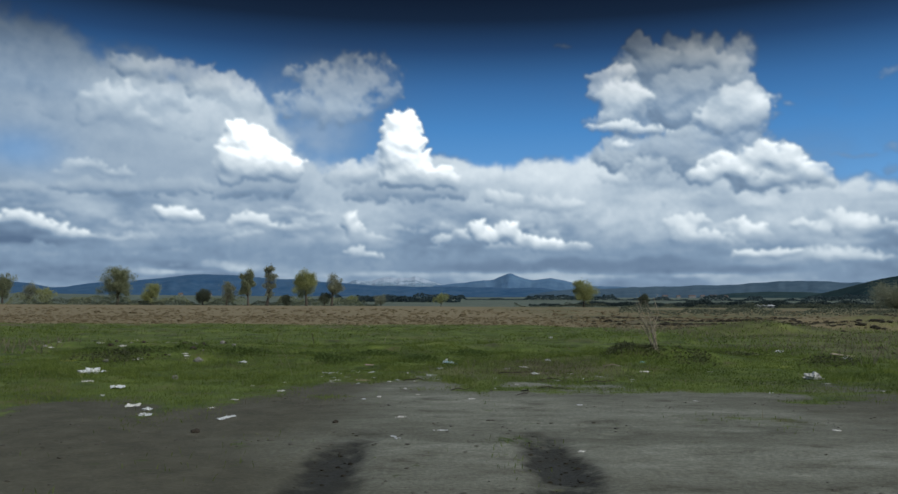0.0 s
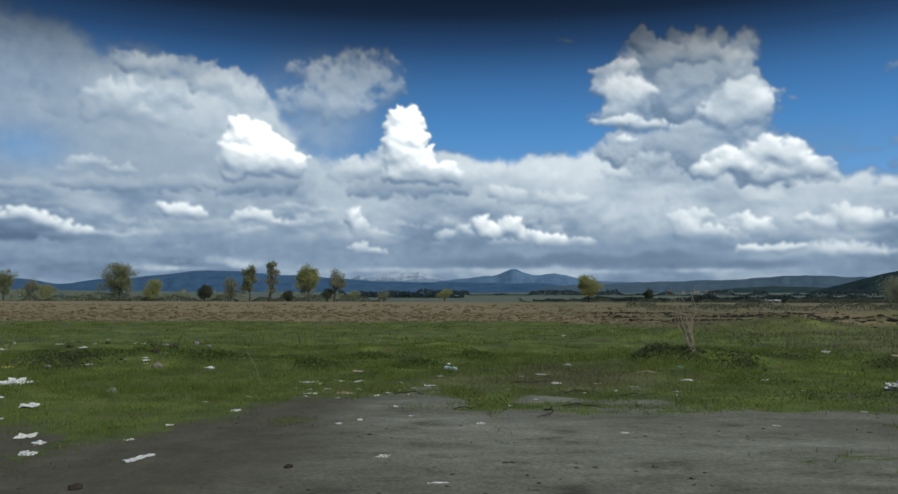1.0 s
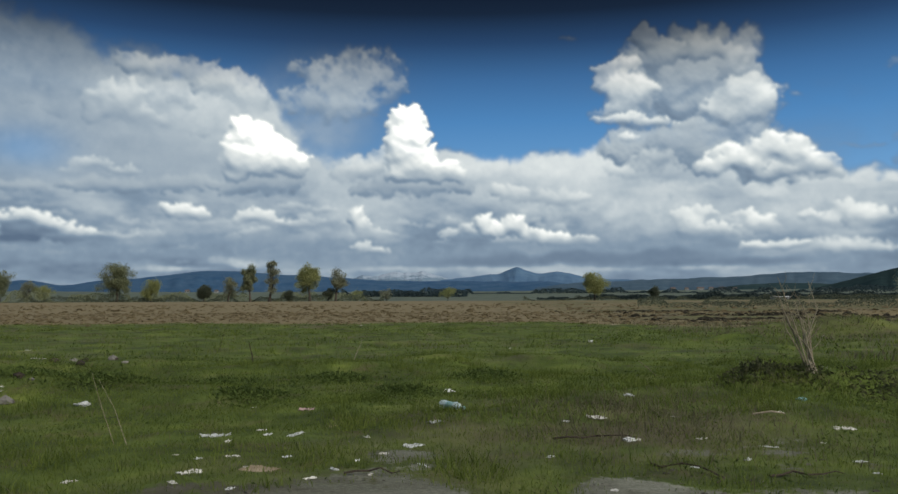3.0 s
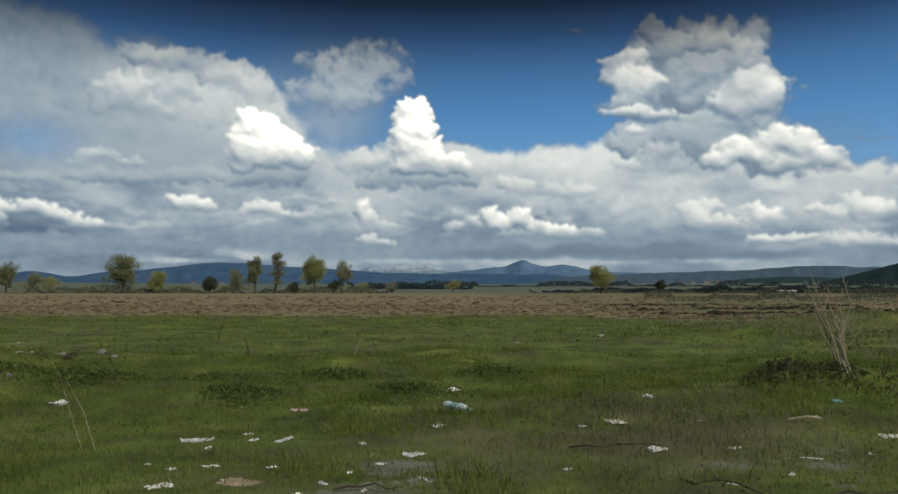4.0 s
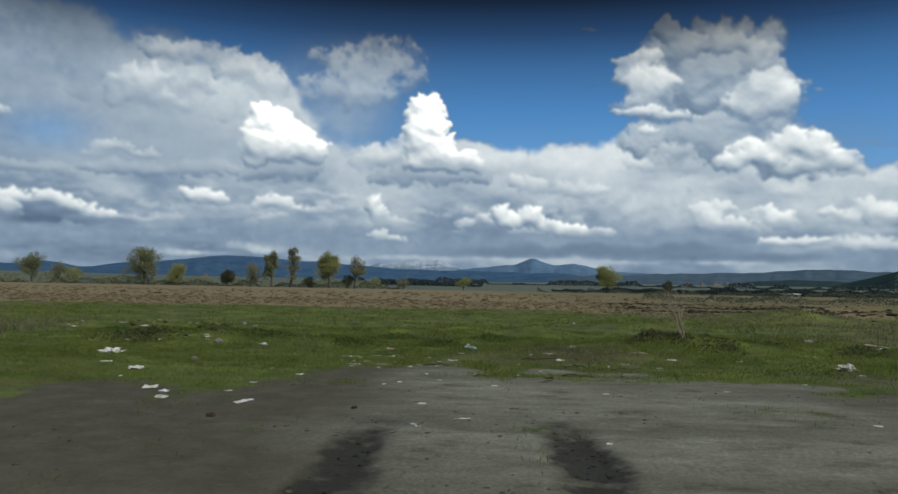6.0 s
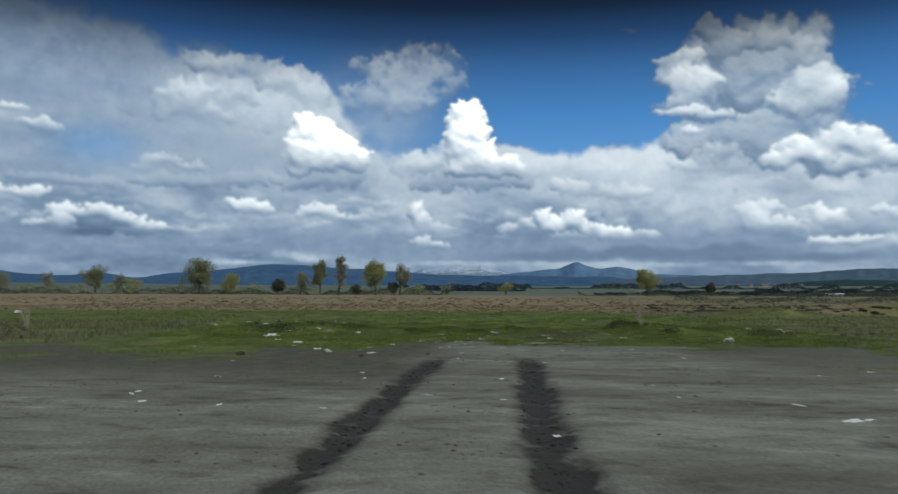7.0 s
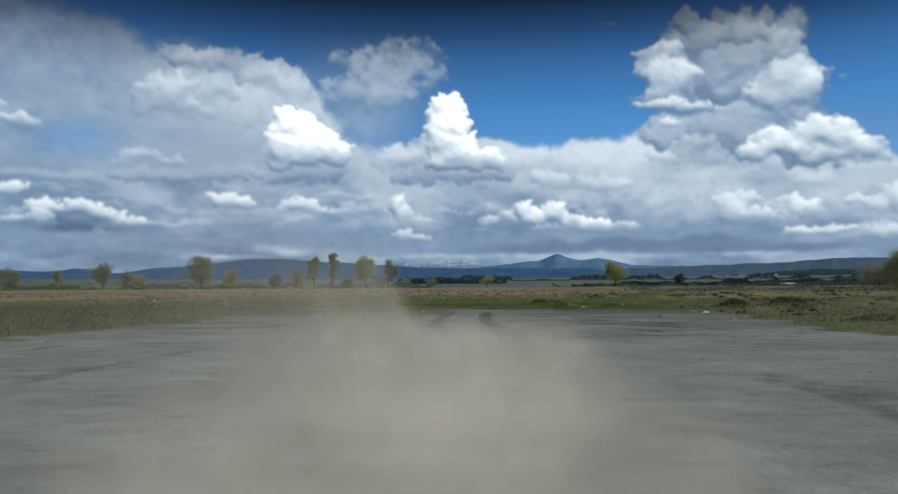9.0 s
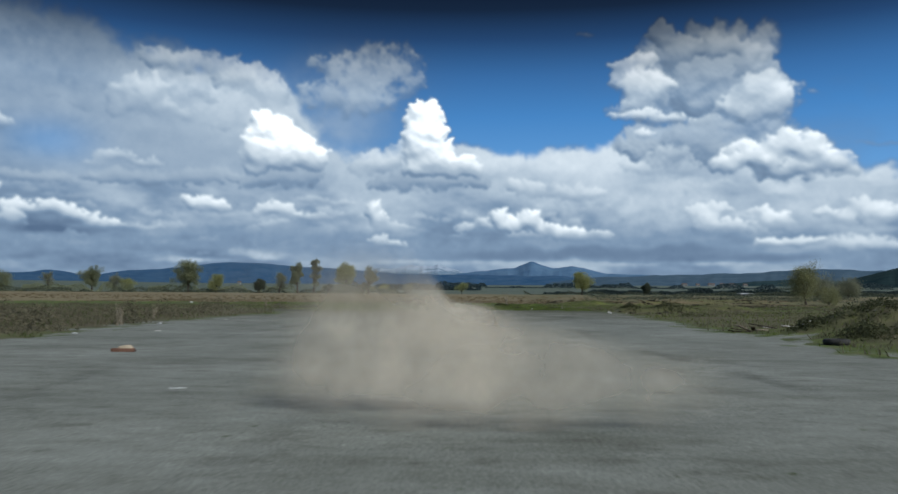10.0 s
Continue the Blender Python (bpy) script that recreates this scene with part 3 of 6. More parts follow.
def wheel_marks(x, y):
    """Dark damp churned tracks of two wheels, 0 to 1."""
    ys = [-27.5, -26.2, -24.5, -21.7, -20.7, -18, -16.6, -15.1, -13, -10.3, -6.8, -3.5, 1.2, 2.2]
    left = np.interp(y, ys, [-0.4, -0.38, -0.34, -0.26, -0.25, -0.22, -0.26, -0.5, -0.78, -1.05, -1.02, -0.96, -0.80, -0.78])
    right = np.interp(y, ys, [1.15, 1.16, 1.2, 1.36, 1.42, 1.4, 1.05, 0.82, 0.86, 0.72, 0.62, 0.72, 0.82, 0.85])
    wob = 0.30 * (fbm(x * 3, y, 0.9, 5, 8, 0.6) - 0.5)
    wide_l = 0.12 + 0.05 * smooth(-9, -14, y) + 0.04 * smooth(-14, -17, y)
    wide_r = 0.15 + 0.05 * smooth(-2, 2, y) - 0.03 * smooth(-12, -16, y)
    marks = np.maximum(smooth(wide_l + 0.2, wide_l - 0.12, np.abs(x - left + wob)), smooth(wide_r + 0.22, wide_r - 0.14, np.abs(x - right + wob)))
    # older dry arcs left by turning vehicles
    old = np.zeros_like(x)
    for cx, cy, r, part_of, strength in ((14, -40, 24, -1, 0.4), (14, -40, 25.4, -1, 0.32), (-20, -46, 26, 1, 0.3), (-20, -46, 27.5, 1, 0.26), (3, -58, 42, 1, 0.32),
                                         (3, -58, 43.3, 1, 0.26), (-4, -70, 66, 1, 0.3), (9, 30, 43, -1, 0.34), (9, 30, 44.4, -1, 0.3), (9, 30, 46.6, -1, 0.22)):
        d = np.hypot(x - cx, y - cy) - r + 0.5 * (fbm(x, y, 2.5, 3, 77) - 0.5)
        old = np.maximum(old, strength * smooth(0.26, 0.08, np.abs(d)) * smooth(0.40, 0.62, fbm(x, y, 2.6, 4, int(r))))
    for at, bend, near, far, strength in ((4.3, 0.25, -43, -26, 0.55), (2.9, 0.3, -42, -24, 0.3), (-1.4, 0.2, -50, -38, 0.22), (0.2, 0.2, -52, -40, 0.08), (-5.3, 0.2, -33, -18, 0.45), (-6.8, 0.3, -30, -12, 0.35)):
        d = x - at - bend * np.sin(y * 0.25) + 0.5 * (fbm(x, y, 1.8, 3, 79) - 0.5)
        old = np.maximum(old, strength * smooth(0.34, 0.06, np.abs(d)) * smooth(near - 2, near + 2, y) * smooth(far + 2, far - 2, y) * smooth(0.32, 0.6, fbm(x, y * 0.6, 1.6, 4, 81)))
    # short scuffs and tyre lines pressed into the lot
    ragged, worn = 0.22 * (fbm(x, y, 0.8, 4, 83) - 0.5), 0.3 + 1.1 * smooth(0.3, 0.6, fbm(x * 1.5, y, 0.8, 4, 85))
    for x0, y0, x1, y1, wide, strength in (
            (4.2, -14.4, 5.35, -16.45, 0.14, 0.9), (3.75, -10.9, 6.35, -14.7, 0.18, 1.0), (3.2, -7.7, 6.55, -11.5, 0.14, 0.75), (4.0, -8.6, 6.9, -13.0, 0.34, 0.45), (5.1, -10.0, 6.9, -15.8, 0.3, 0.45), (5.6, -10.0, 7.1, -13.4, 0.12, 0.8),
            (-5.9, -13.9, -5.7, -10.8, 0.2, 0.55), (-2.65, -17.2, -1.9, -16.8, 0.22, 0.7), (-2.5, -19.1, -2.0, -18.0, 0.2, 0.7), (-3.2, -15.3, -2.25, -12.5, 0.3, 0.5), (-6.2, -9.2, -4.5, -8.7, 0.2, 0.5),
            (-8.3, -22.5, -8.15, -20.6, 0.10, 0.8), (-5.25, -25.7, -5.15, -24.2, 0.10, 0.6), (-5.15, -24.2, -4.95, -21.0, 0.12, 0.5), (-6.65, -20.2, -5.65, -19.9, 0.16, 0.7),
            (4.0, -26.7, 4.8, -28.3, 0.3, 0.4), (-4.4, -44.6, -4.9, -40.7, 0.12, 0.3)):
        dx, dy = x1 - x0, y1 - y0
        t = np.clip(((x - x0) * dx + (y - y0) * dy) / (dx * dx + dy * dy), 0, 1)
        d = np.hypot(x - x0 - t * dx, y - y0 - t * dy) + ragged
        old = np.maximum(old, strength * smooth(wide + 0.1, wide - 0.08, d) * worn)
    return np.maximum(0.5 * old * smooth(4.5, 0.0, y) * (np.abs(x) < 12), wheels(x, y, marks))


def wheels(x, y, marks):
    return marks * smooth(1.3, -1.2, y) * np.maximum(smooth(-22.5, -19.5, y), smooth(0.6, 1.0, x) * smooth(-27.5, -25.5, y)) * (0.42 + 1.05 * fbm(x * 2.0, y * 1.3, 0.7, 5, 9, 0.6))


def plough_share(x, y):
    start = np.interp(x, [-60, 0, 6, 10, 16, 40, 90], [38, 41, 40, 34, 30, 28, 26])
    field_ = smooth(-2.0, 2.0, y - start + 5 * (fbm(x, y, 6.0, 4, 13) - 0.5))
    patchy = smooth(0.42, 0.62, fbm(x, y * 1.8, 7.0, 4, 15))
    return field_ * np.where(x > 8, 1 - smooth(8, 16, x) * 0.75 * (1 - patchy), 1) * smooth(285, 262, y)


def ground_height(x, y):
    lot, plough = smooth(-0.6, 0.8, lot_depth(x, y)), plough_share(x, y)
    wild = (1 - np.maximum(lot, plough)) * smooth(0.3, -3.0, lot_depth(x, y))
    near = smooth(300, 60, np.hypot(x, y))
    z = (0.035 * (fbm(x + 0.4 * y, y - 0.3 * x, 1.7, 2, 2) - 0.5)) * lot
    z = z + wild * near * (0.24 * (fbm(x, y, 2.6, 4, 3) - 0.42) + 0.10 * (fbm(x, y, 0.8, 2, 4) - 0.5))
    z = z + plough * near * ((0.06 + 0.12 * smooth(62, 42, y)) * (fbm(x * 0.8, y, 1.3, 4, 6) - 0.5))
    z = z - 0.045 * wheel_marks(x, y)
    # earth banks in the rough ground and a slow rise of the plain
    for bx, by, rx, ry, h in ((13.8, 27.0, 3.0, 1.2, 0.5), (8.2, 21.3, 1.2, 0.6, 0.22), (4.5, 9.7, 1.5, 0.55, 0.27), (-7.2, 14.0, 3.2, 0.9, 0.20), (-2.6, 13.2, 2.4, 0.8, 0.15), (1.4, 14.6, 2.2, 0.7, 0.12), (-5.0, 10.2, 2.6, 0.8, 0.12), (20.5, 31.0, 4.0, 1.3, 0.5),
                              (11.6, -1.4, 1.0, 0.6, 0.34), (14.2, -0.8, 2.0, 0.7, 0.42), (18.5, 3.0, 3.5, 1.2, 0.45), (12.4, -30.6, 1.9, 2.8, 0.85), (27.0, 38.0, 6.0, 1.5, 0.5), (34.0, 52.0, 9.0, 2.0, 0.6)):
        z = z + h * np.exp(-((x - bx) / rx) ** 2 - ((y - by) / ry) ** 2) * (0.6 + 0.8 * fbm(x, y, 0.8, 3, 7))
    z = z + 1.0 * smooth(45, 250, y) * smooth(-400, -20, y)
    return z + np.maximum(0, np.hypot(x, y) - 500) * 0.0135 + 8 * (fbm(x, y, 700.0, 3, 19) - 0.5) * smooth(700, 1800, np.hypot(x, y))


def ground_material():
    m, tree, b = material("open_ground", 0.95)
    far, mid = noise_node(tree, 0.016, 7.0, 0.68, stretch=(1, 2.2, 1)), noise_node(tree, 0.35, 6.0)
    close, grit = noise_node(tree, 3.0, 6.0, 0.65), noise_node(tree, 28.0, 4.0, 0.7)
    drag = noise_node(tree, 0.4, 6.0, 0.66, stretch=(0.55, 1.35, 1))
    patch = noise_node(tree, 0.16, 5.0, 0.6, stretch=(0.8, 1.3, 1))
    dirt = ramp(tree, drag, [(0.33, (0.066, 0.066, 0.050)), (0.46, (0.116, 0.119, 0.096)), (0.6, (0.160, 0.165, 0.138)), (0.72, (0.205, 0.211, 0.180))])
    pale = ramp(tree, sums(tree, "ADD", sums(tree, "MULTIPLY", mid, 0.7), sums(tree, "MULTIPLY", drag, 0.3)), [(0.3, (0.110, 0.118, 0.102)), (0.5, (0.174, 0.185, 0.167)), (0.7, (0.236, 0.250, 0.230))])
    dirt = blend(tree, sums(tree, "MULTIPLY", field(tree, "gravel"), sums(tree, "ADD", sums(tree, "MULTIPLY", patch, 1.2), 0.3, True), True), dirt, pale)
    scuff = noise_node(tree, 2.2, 7.0, 0.70, stretch=(0.7, 1.25, 1))
    dirt = blend(tree, sums(tree, "SUBTRACT", 1.0, sums(tree, "MULTIPLY", field(tree, "gravel"), 0.35)), dirt, ramp(tree, scuff, [(0.33, (0.42, 0.40, 0.35)), (0.44, (0.86, 0.85, 0.81)), (0.58, (1.08, 1.08, 1.06)), (0.70, (1.45, 1.44, 1.40))]), "MULTIPLY")
    stain = ramp(tree, patch, [(0.5, (0, 0, 0)), (0.68, (0.45, 0.45, 0.45))])
    dirt = blend(tree, sums(tree, "MULTIPLY", stain, sums(tree, "SUBTRACT", 1.0, sums(tree, "MULTIPLY", field(tree, "gravel"), 0.3))), dirt, (0.066, 0.062, 0.044))
    dirt = blend(tree, 0.75, dirt, ramp(tree, grit, [(0.3, (0.25, 0.25, 0.25)), (0.7, (0.75, 0.75, 0.75))]), "OVERLAY")
    loam = ramp(tree, sums(tree, "ADD", sums(tree, "MULTIPLY", close, 0.6), sums(tree, "MULTIPLY", grit, 0.4)), [(0.3, (0.028, 0.027, 0.018)), (0.5, (0.058, 0.055, 0.037)), (0.7, (0.094, 0.090, 0.064))])
    dirt = blend(tree, sums(tree, "MULTIPLY", field(tree, "loam"), sums(tree, "ADD", sums(tree, "MULTIPLY", scuff, 1.2), 0.42, True), True), dirt, loam)
    churn = sums(tree, "ADD", field(tree, "damp"), sums(tree, "MULTIPLY", sums(tree, "SUBTRACT", close, 0.5), sums(tree, "MULTIPLY", field(tree, "damp"), 4.0)))
    wet = ramp(tree, churn, [(0.05, (0, 0, 0)), (0.6, (0.97, 0.97, 0.97))])
    dirt = blend(tree, wet, dirt, ramp(tree, grit, [(0.3, (0.010, 0.0095, 0.006)), (0.7, (0.030, 0.028, 0.019))]))
    tuft = noise_node(tree, 1.1, 8.0, 0.72)
    turf = ramp(tree, tuft, [(0.3, (0.022, 0.030, 0.008)), (0.43, (0.050, 0.072, 0.014)), (0.56, (0.085, 0.116, 0.021)), (0.70, (0.135, 0.158, 0.036))])
    turf = blend(tree, 0.8, turf, ramp(tree, noise_node(tree, 0.55, 6.0, 0.7, stretch=(0.7, 1.3, 1)), [(0.36, (0.42, 0.45, 0.5)), (0.5, (0.92, 0.94, 0.95)), (0.64, (1.28, 1.24, 1.08))]), "MULTIPLY")
    turf = blend(tree, ramp(tree, noise_node(tree, 1.7, 7.0, 0.75), [(0.52, (0, 0, 0)), (0.66, (0.75, 0.75, 0.75))]), turf, (0.085, 0.068, 0.036))
    turf = blend(tree, field(tree, "dry"), turf, ramp(tree, close, [(0.3, (0.058, 0.048, 0.029)), (0.7, (0.125, 0.106, 0.067))]))
    soil = ramp(tree, close, [(0.3, (0.118, 0.094, 0.050)), (0.5, (0.160, 0.130, 0.071)), (0.75, (0.205, 0.170, 0.096))])
    # bluish greens put distance haze into the far plain's colour
    plain_ = ramp(tree, far, [(0.3, (0.032, 0.048, 0.040)), (0.42, (0.064, 0.086, 0.068)), (0.5, (0.100, 0.120, 0.088)), (0.58, (0.042, 0.060, 0.052)), (0.7, (0.080, 0.101, 0.078))])
    worn = sums(tree, "ADD", field(tree, "dirt"), sums(tree, "ADD", sums(tree, "MULTIPLY", sums(tree, "SUBTRACT", tuft, 0.5), 1.8), sums(tree, "MULTIPLY", sums(tree, "SUBTRACT", sums(tree, "ADD", sums(tree, "MULTIPLY", close, 0.5), sums(tree, "MULTIPLY", noise_node(tree, 9.0, 5.0, 0.7), 0.5)), 0.5), 2.8)))
    colour = blend(tree, ramp(tree, worn, [(0.38, (0, 0, 0)), (0.62, (1, 1, 1))]), turf, dirt)
    colour = blend(tree, field(tree, "plough"), colour, soil)
    colour = blend(tree, field(tree, "distance"), colour, plain_)
    tree.links.new(colour, b.inputs["Base Color"])
    rough = sums(tree, "SUBTRACT", 0.95, sums(tree, "MULTIPLY", field(tree, "damp"), 0.25))
    tree.links.new(rough, b.inputs["Roughness"])
    relief(tree, b, sums(tree, "ADD", sums(tree, "MULTIPLY", close, 0.7), sums(tree, "MULTIPLY", grit, 0.3)), 0.55, 0.05)
    return m


def spread(near, step, reach, count):
    """Coordinates that are close together up to near on both ends and thin out to reach."""
    low, high = near
    mid = np.arange(low, high + step / 2, step)
    up = high + (reach[1] - high) * (np.geomspace(1, 1 + 400, count) - 1)[1:] / 400
    down = low - (low - reach[0]) * (np.geomspace(1, 1 + 400, count) - 1)[1:] / 400
    return np.concatenate([down[::-1], mid, up])


def build_ground():
    gx, gy = spread((-24, 26), 0.19, (-4800, 4800), 80), spread((-60, 48), 0.17, (-1500, 4800), 110)
    gx = np.concatenate([gx[gx < -2.6], np.arange(-2.6, 2.8, 0.075), gx[gx > 2.8]])
    x, y = np.meshgrid(gx, gy)
    z = ground_height(x, y)
    lot, plough = smooth(-0.9, 0.9, lot_depth(x, y)), plough_share(x, y)
    clumps = fbm(x, y, 1.3, 4, 23)
    # grass creeping over the lot's edge in tongues
    lot = lot * (1 - 0.8 * smooth(0.54, 0.66, fbm(x * 0.6, y, 1.4, 4, 29)) * smooth(-6.5, 0.0, y) * smooth(6.5, 1.0, lot_depth(x, y)))
    far_west = smooth(-9, -13, x) * smooth(12, -4, y)
    dry = np.clip(0.95 * far_west + smooth(8, 12, x) * (0.35 + 0.35 * smooth(10, -10, y)) + 0.8 * smooth(0.55, 0.75, clumps) * smooth(30, 36, y) + 0.35 * smooth(0.6, 0.75, clumps)
                  + 0.95 * np.exp(-((x - 1.7) / 1.3) ** 2 - ((y - 7.4) / 1.5) ** 2) * smooth(0.3, 0.55, fbm(x, y, 0.7, 3, 24)), 0, 1)
    fields = {"dirt": lot, "plough": plough, "damp": np.clip(wheel_marks(x, y), 0, 1), "dry": dry,
              "gravel": smooth(-3, -20, y + 5 * fbm(x, y, 4.0, 3, 33)),
              "loam": smooth(-0.2, -1.8, x + 2.2 * (fbm(x, y, 2.2, 4, 35) - 0.5)) * (smooth(-5.5, -1, y) + 0.5 * smooth(-20, -12, y) * smooth(-6, -10, y) * smooth(0.42, 0.6, fbm(x * 0.5, y * 1.2, 1.8, 4, 37))) + 0.7 * smooth(3.2, 5.0, x + 3 * (fbm(x, y, 1.6, 4, 36) - 0.5)) * smooth(-6, 0, y), "distance": smooth(262, 290, y) + smooth(200, 320, np.abs(x)) * (1 - smooth(262, 290, y))}
    me = mesh_of("ground", np.stack([x, y, z], -1).reshape(-1, 3), grid_faces(len(gy), len(gx)), fields)
    me.materials.append(ground_material())
    tagged(new("ground", me), "bare dirt lot, grass verge and brown ploughed field", "ground", kind="structure")


build_ground()


def lie(x, y):
    """The ground's height at one place."""
    return float(ground_height(np.array([x]), np.array([y]))[0])


# ---- hills and mountains ----
def build_ridge(name, label, dist, depth, azimuths, heights, rough, dark, light, seed, snow=False):
    """A range whose crest stands at those elevations, in degrees, over those azimuths."""
    az = np.linspace(azimuths[0], azimuths[-1], 420)
    crest = np.interp(az, azimuths, heights)
    k = np.ones(9) / 9
    crest = np.convolve(np.pad(crest, 4, mode="edge"), k, "valid") + rough * (fbm(az, 0 * az, 1.1, 5, seed) - 0.5)
    top = EYE + dist * np.tan(np.radians(crest))
    s = np.linspace(0, 1, 26)
    prof = np.concatenate([s, [1.04, 1.15]])
    a, p = np.meshgrid(np.radians(az), prof)
    r = dist - depth * (1 - p)
    foot = (dist - depth - 500) * 0.0135 - 10
    folds = (fbm(np.degrees(a) * 1.0, p * 1.2, 0.9, 5, seed + 5) - 0.5)
    z = foot + (top[None] - foot) * np.where(p <= 1, p ** 1.15, 1 - (p - 1) * 3) + folds * (top[None] - foot) * 0.22 * np.sin(np.pi * np.clip(p, 0, 1))
    verts = np.stack([r * np.sin(a), r * np.cos(a), z], -1).reshape(-1, 3)
    fields = {"high": np.clip((z - foot) / (top.max() - foot), 0, 1)}
    me = mesh_of(name, verts, grid_faces(len(prof), len(az)), fields)
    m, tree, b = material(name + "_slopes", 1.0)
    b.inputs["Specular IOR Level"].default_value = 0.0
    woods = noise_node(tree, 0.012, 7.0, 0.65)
    # the bluish tones passed in carry distance haze within the base colour
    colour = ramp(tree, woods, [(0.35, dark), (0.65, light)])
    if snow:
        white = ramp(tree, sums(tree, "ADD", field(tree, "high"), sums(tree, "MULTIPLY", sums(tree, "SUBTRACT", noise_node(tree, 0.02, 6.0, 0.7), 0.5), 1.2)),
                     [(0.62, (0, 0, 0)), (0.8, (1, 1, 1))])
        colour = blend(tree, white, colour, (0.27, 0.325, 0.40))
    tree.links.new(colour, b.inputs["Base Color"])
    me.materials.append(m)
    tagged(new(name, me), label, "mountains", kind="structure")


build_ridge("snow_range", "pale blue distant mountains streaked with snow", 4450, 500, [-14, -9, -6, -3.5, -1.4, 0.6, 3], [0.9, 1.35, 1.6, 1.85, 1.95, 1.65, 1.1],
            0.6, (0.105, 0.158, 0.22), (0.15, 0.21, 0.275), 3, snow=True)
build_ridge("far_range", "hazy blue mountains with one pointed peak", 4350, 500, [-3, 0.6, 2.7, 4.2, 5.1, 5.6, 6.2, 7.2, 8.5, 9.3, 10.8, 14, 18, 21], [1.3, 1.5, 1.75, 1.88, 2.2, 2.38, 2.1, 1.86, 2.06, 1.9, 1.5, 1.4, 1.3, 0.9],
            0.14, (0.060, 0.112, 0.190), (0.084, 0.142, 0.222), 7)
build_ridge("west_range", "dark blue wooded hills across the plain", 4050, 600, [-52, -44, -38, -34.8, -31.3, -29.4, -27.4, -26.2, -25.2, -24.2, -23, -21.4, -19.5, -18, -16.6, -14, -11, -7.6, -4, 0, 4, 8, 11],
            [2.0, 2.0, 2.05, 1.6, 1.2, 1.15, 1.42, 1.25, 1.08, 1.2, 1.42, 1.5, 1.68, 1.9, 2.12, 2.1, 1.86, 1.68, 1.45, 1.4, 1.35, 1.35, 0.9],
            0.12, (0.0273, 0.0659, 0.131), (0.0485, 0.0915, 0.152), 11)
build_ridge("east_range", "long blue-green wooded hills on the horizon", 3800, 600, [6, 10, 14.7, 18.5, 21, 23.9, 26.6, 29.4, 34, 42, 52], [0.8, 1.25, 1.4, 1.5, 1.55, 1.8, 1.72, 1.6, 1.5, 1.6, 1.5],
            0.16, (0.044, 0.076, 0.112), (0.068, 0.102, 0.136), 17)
build_ridge("low_hill", "low dark wooded hill", 3000, 400, [17, 19, 21, 23, 25, 27, 29, 31], [0.4, 0.75, 0.98, 1.1, 1.05, 0.95, 0.8, 0.5],
            0.08, (0.0182, 0.0366, 0.0436), (0.0334, 0.0549, 0.0581), 23)
build_ridge("dark_hill", "steep dark wooded hill", 2300, 500, [24.5, 26.5, 28.2, 30, 32.5, 35.2, 37.4, 41, 46, 52], [0.5, 1.0, 1.45, 1.9, 2.4, 2.7, 2.95, 3.3, 3.5, 3.4],
            0.1, (0.0122, 0.0249, 0.0305), (0.0242, 0.041, 0.0421), 29)


# ---- trees ----
BARK = plain("willow_bark", (0.0315, 0.0252, 0.0205), (0.081, 0.0675, 0.0558), 1.5, bump=0.4, grain=12.0)
# far trees' tones are greyed and lightened, with some distance haze painted in
LEAF = {
    "green": foliage("spring_leaves", (0.20, 0.222, 0.135), (0.265, 0.285, 0.17)),
    "yellow": foliage("yellow_green_leaves", (0.253, 0.271, 0.114), (0.356, 0.372, 0.168)),
    "grey": foliage("budding_twigs", (0.207, 0.218, 0.15), (0.287, 0.295, 0.204)),
    "olive": foliage("thin_olive_leaves", (0.17, 0.178, 0.085), (0.29, 0.295, 0.15)),
    "dark": foliage("dark_leaves", (0.07, 0.085, 0.06), (0.11, 0.125, 0.085)),
}


def part(name, bm, mat, parent, label=""):
    me = bpy.data.meshes.new(name)
    bm.to_mesh(me)
    bm.free()
    me.materials.append(mat)
    return child(name, me, parent, label)


def child(name, me, parent, label=""):
    ob = new(name, me)
    ob.parent = parent
    if label:
        tagged(ob, label)
    return ob


def tube(points, radii, sides=7):
    """A bent tapered tube through points, as verts and four-sided faces."""
    verts, faces = [], []
    for n, (p, r) in enumerate(zip(points, radii)):
        p = Vector(p)
        way = (Vector(points[min(n + 1, len(points) - 1)]) - Vector(points[max(n - 1, 0)])).normalized()
        side = way.orthogonal().normalized()
        other = way.cross(side)
        for k in range(sides):
            t = 2 * math.pi * k / sides
            verts.append(p + (side * math.cos(t) + other * math.sin(t)) * r)
        if n:
            a, b = (n - 1) * sides, n * sides
            faces += [(a + k, a + (k + 1) % sides, b + (k + 1) % sides, b + k) for k in range(sides)]
    return [tuple(v) for v in verts], faces


def merged(pieces):
    verts, faces = [], []
    for v, f in pieces:
        o = len(verts)
        verts += v
        faces += [tuple(i + o for i in q) for q in f]
    return verts, faces


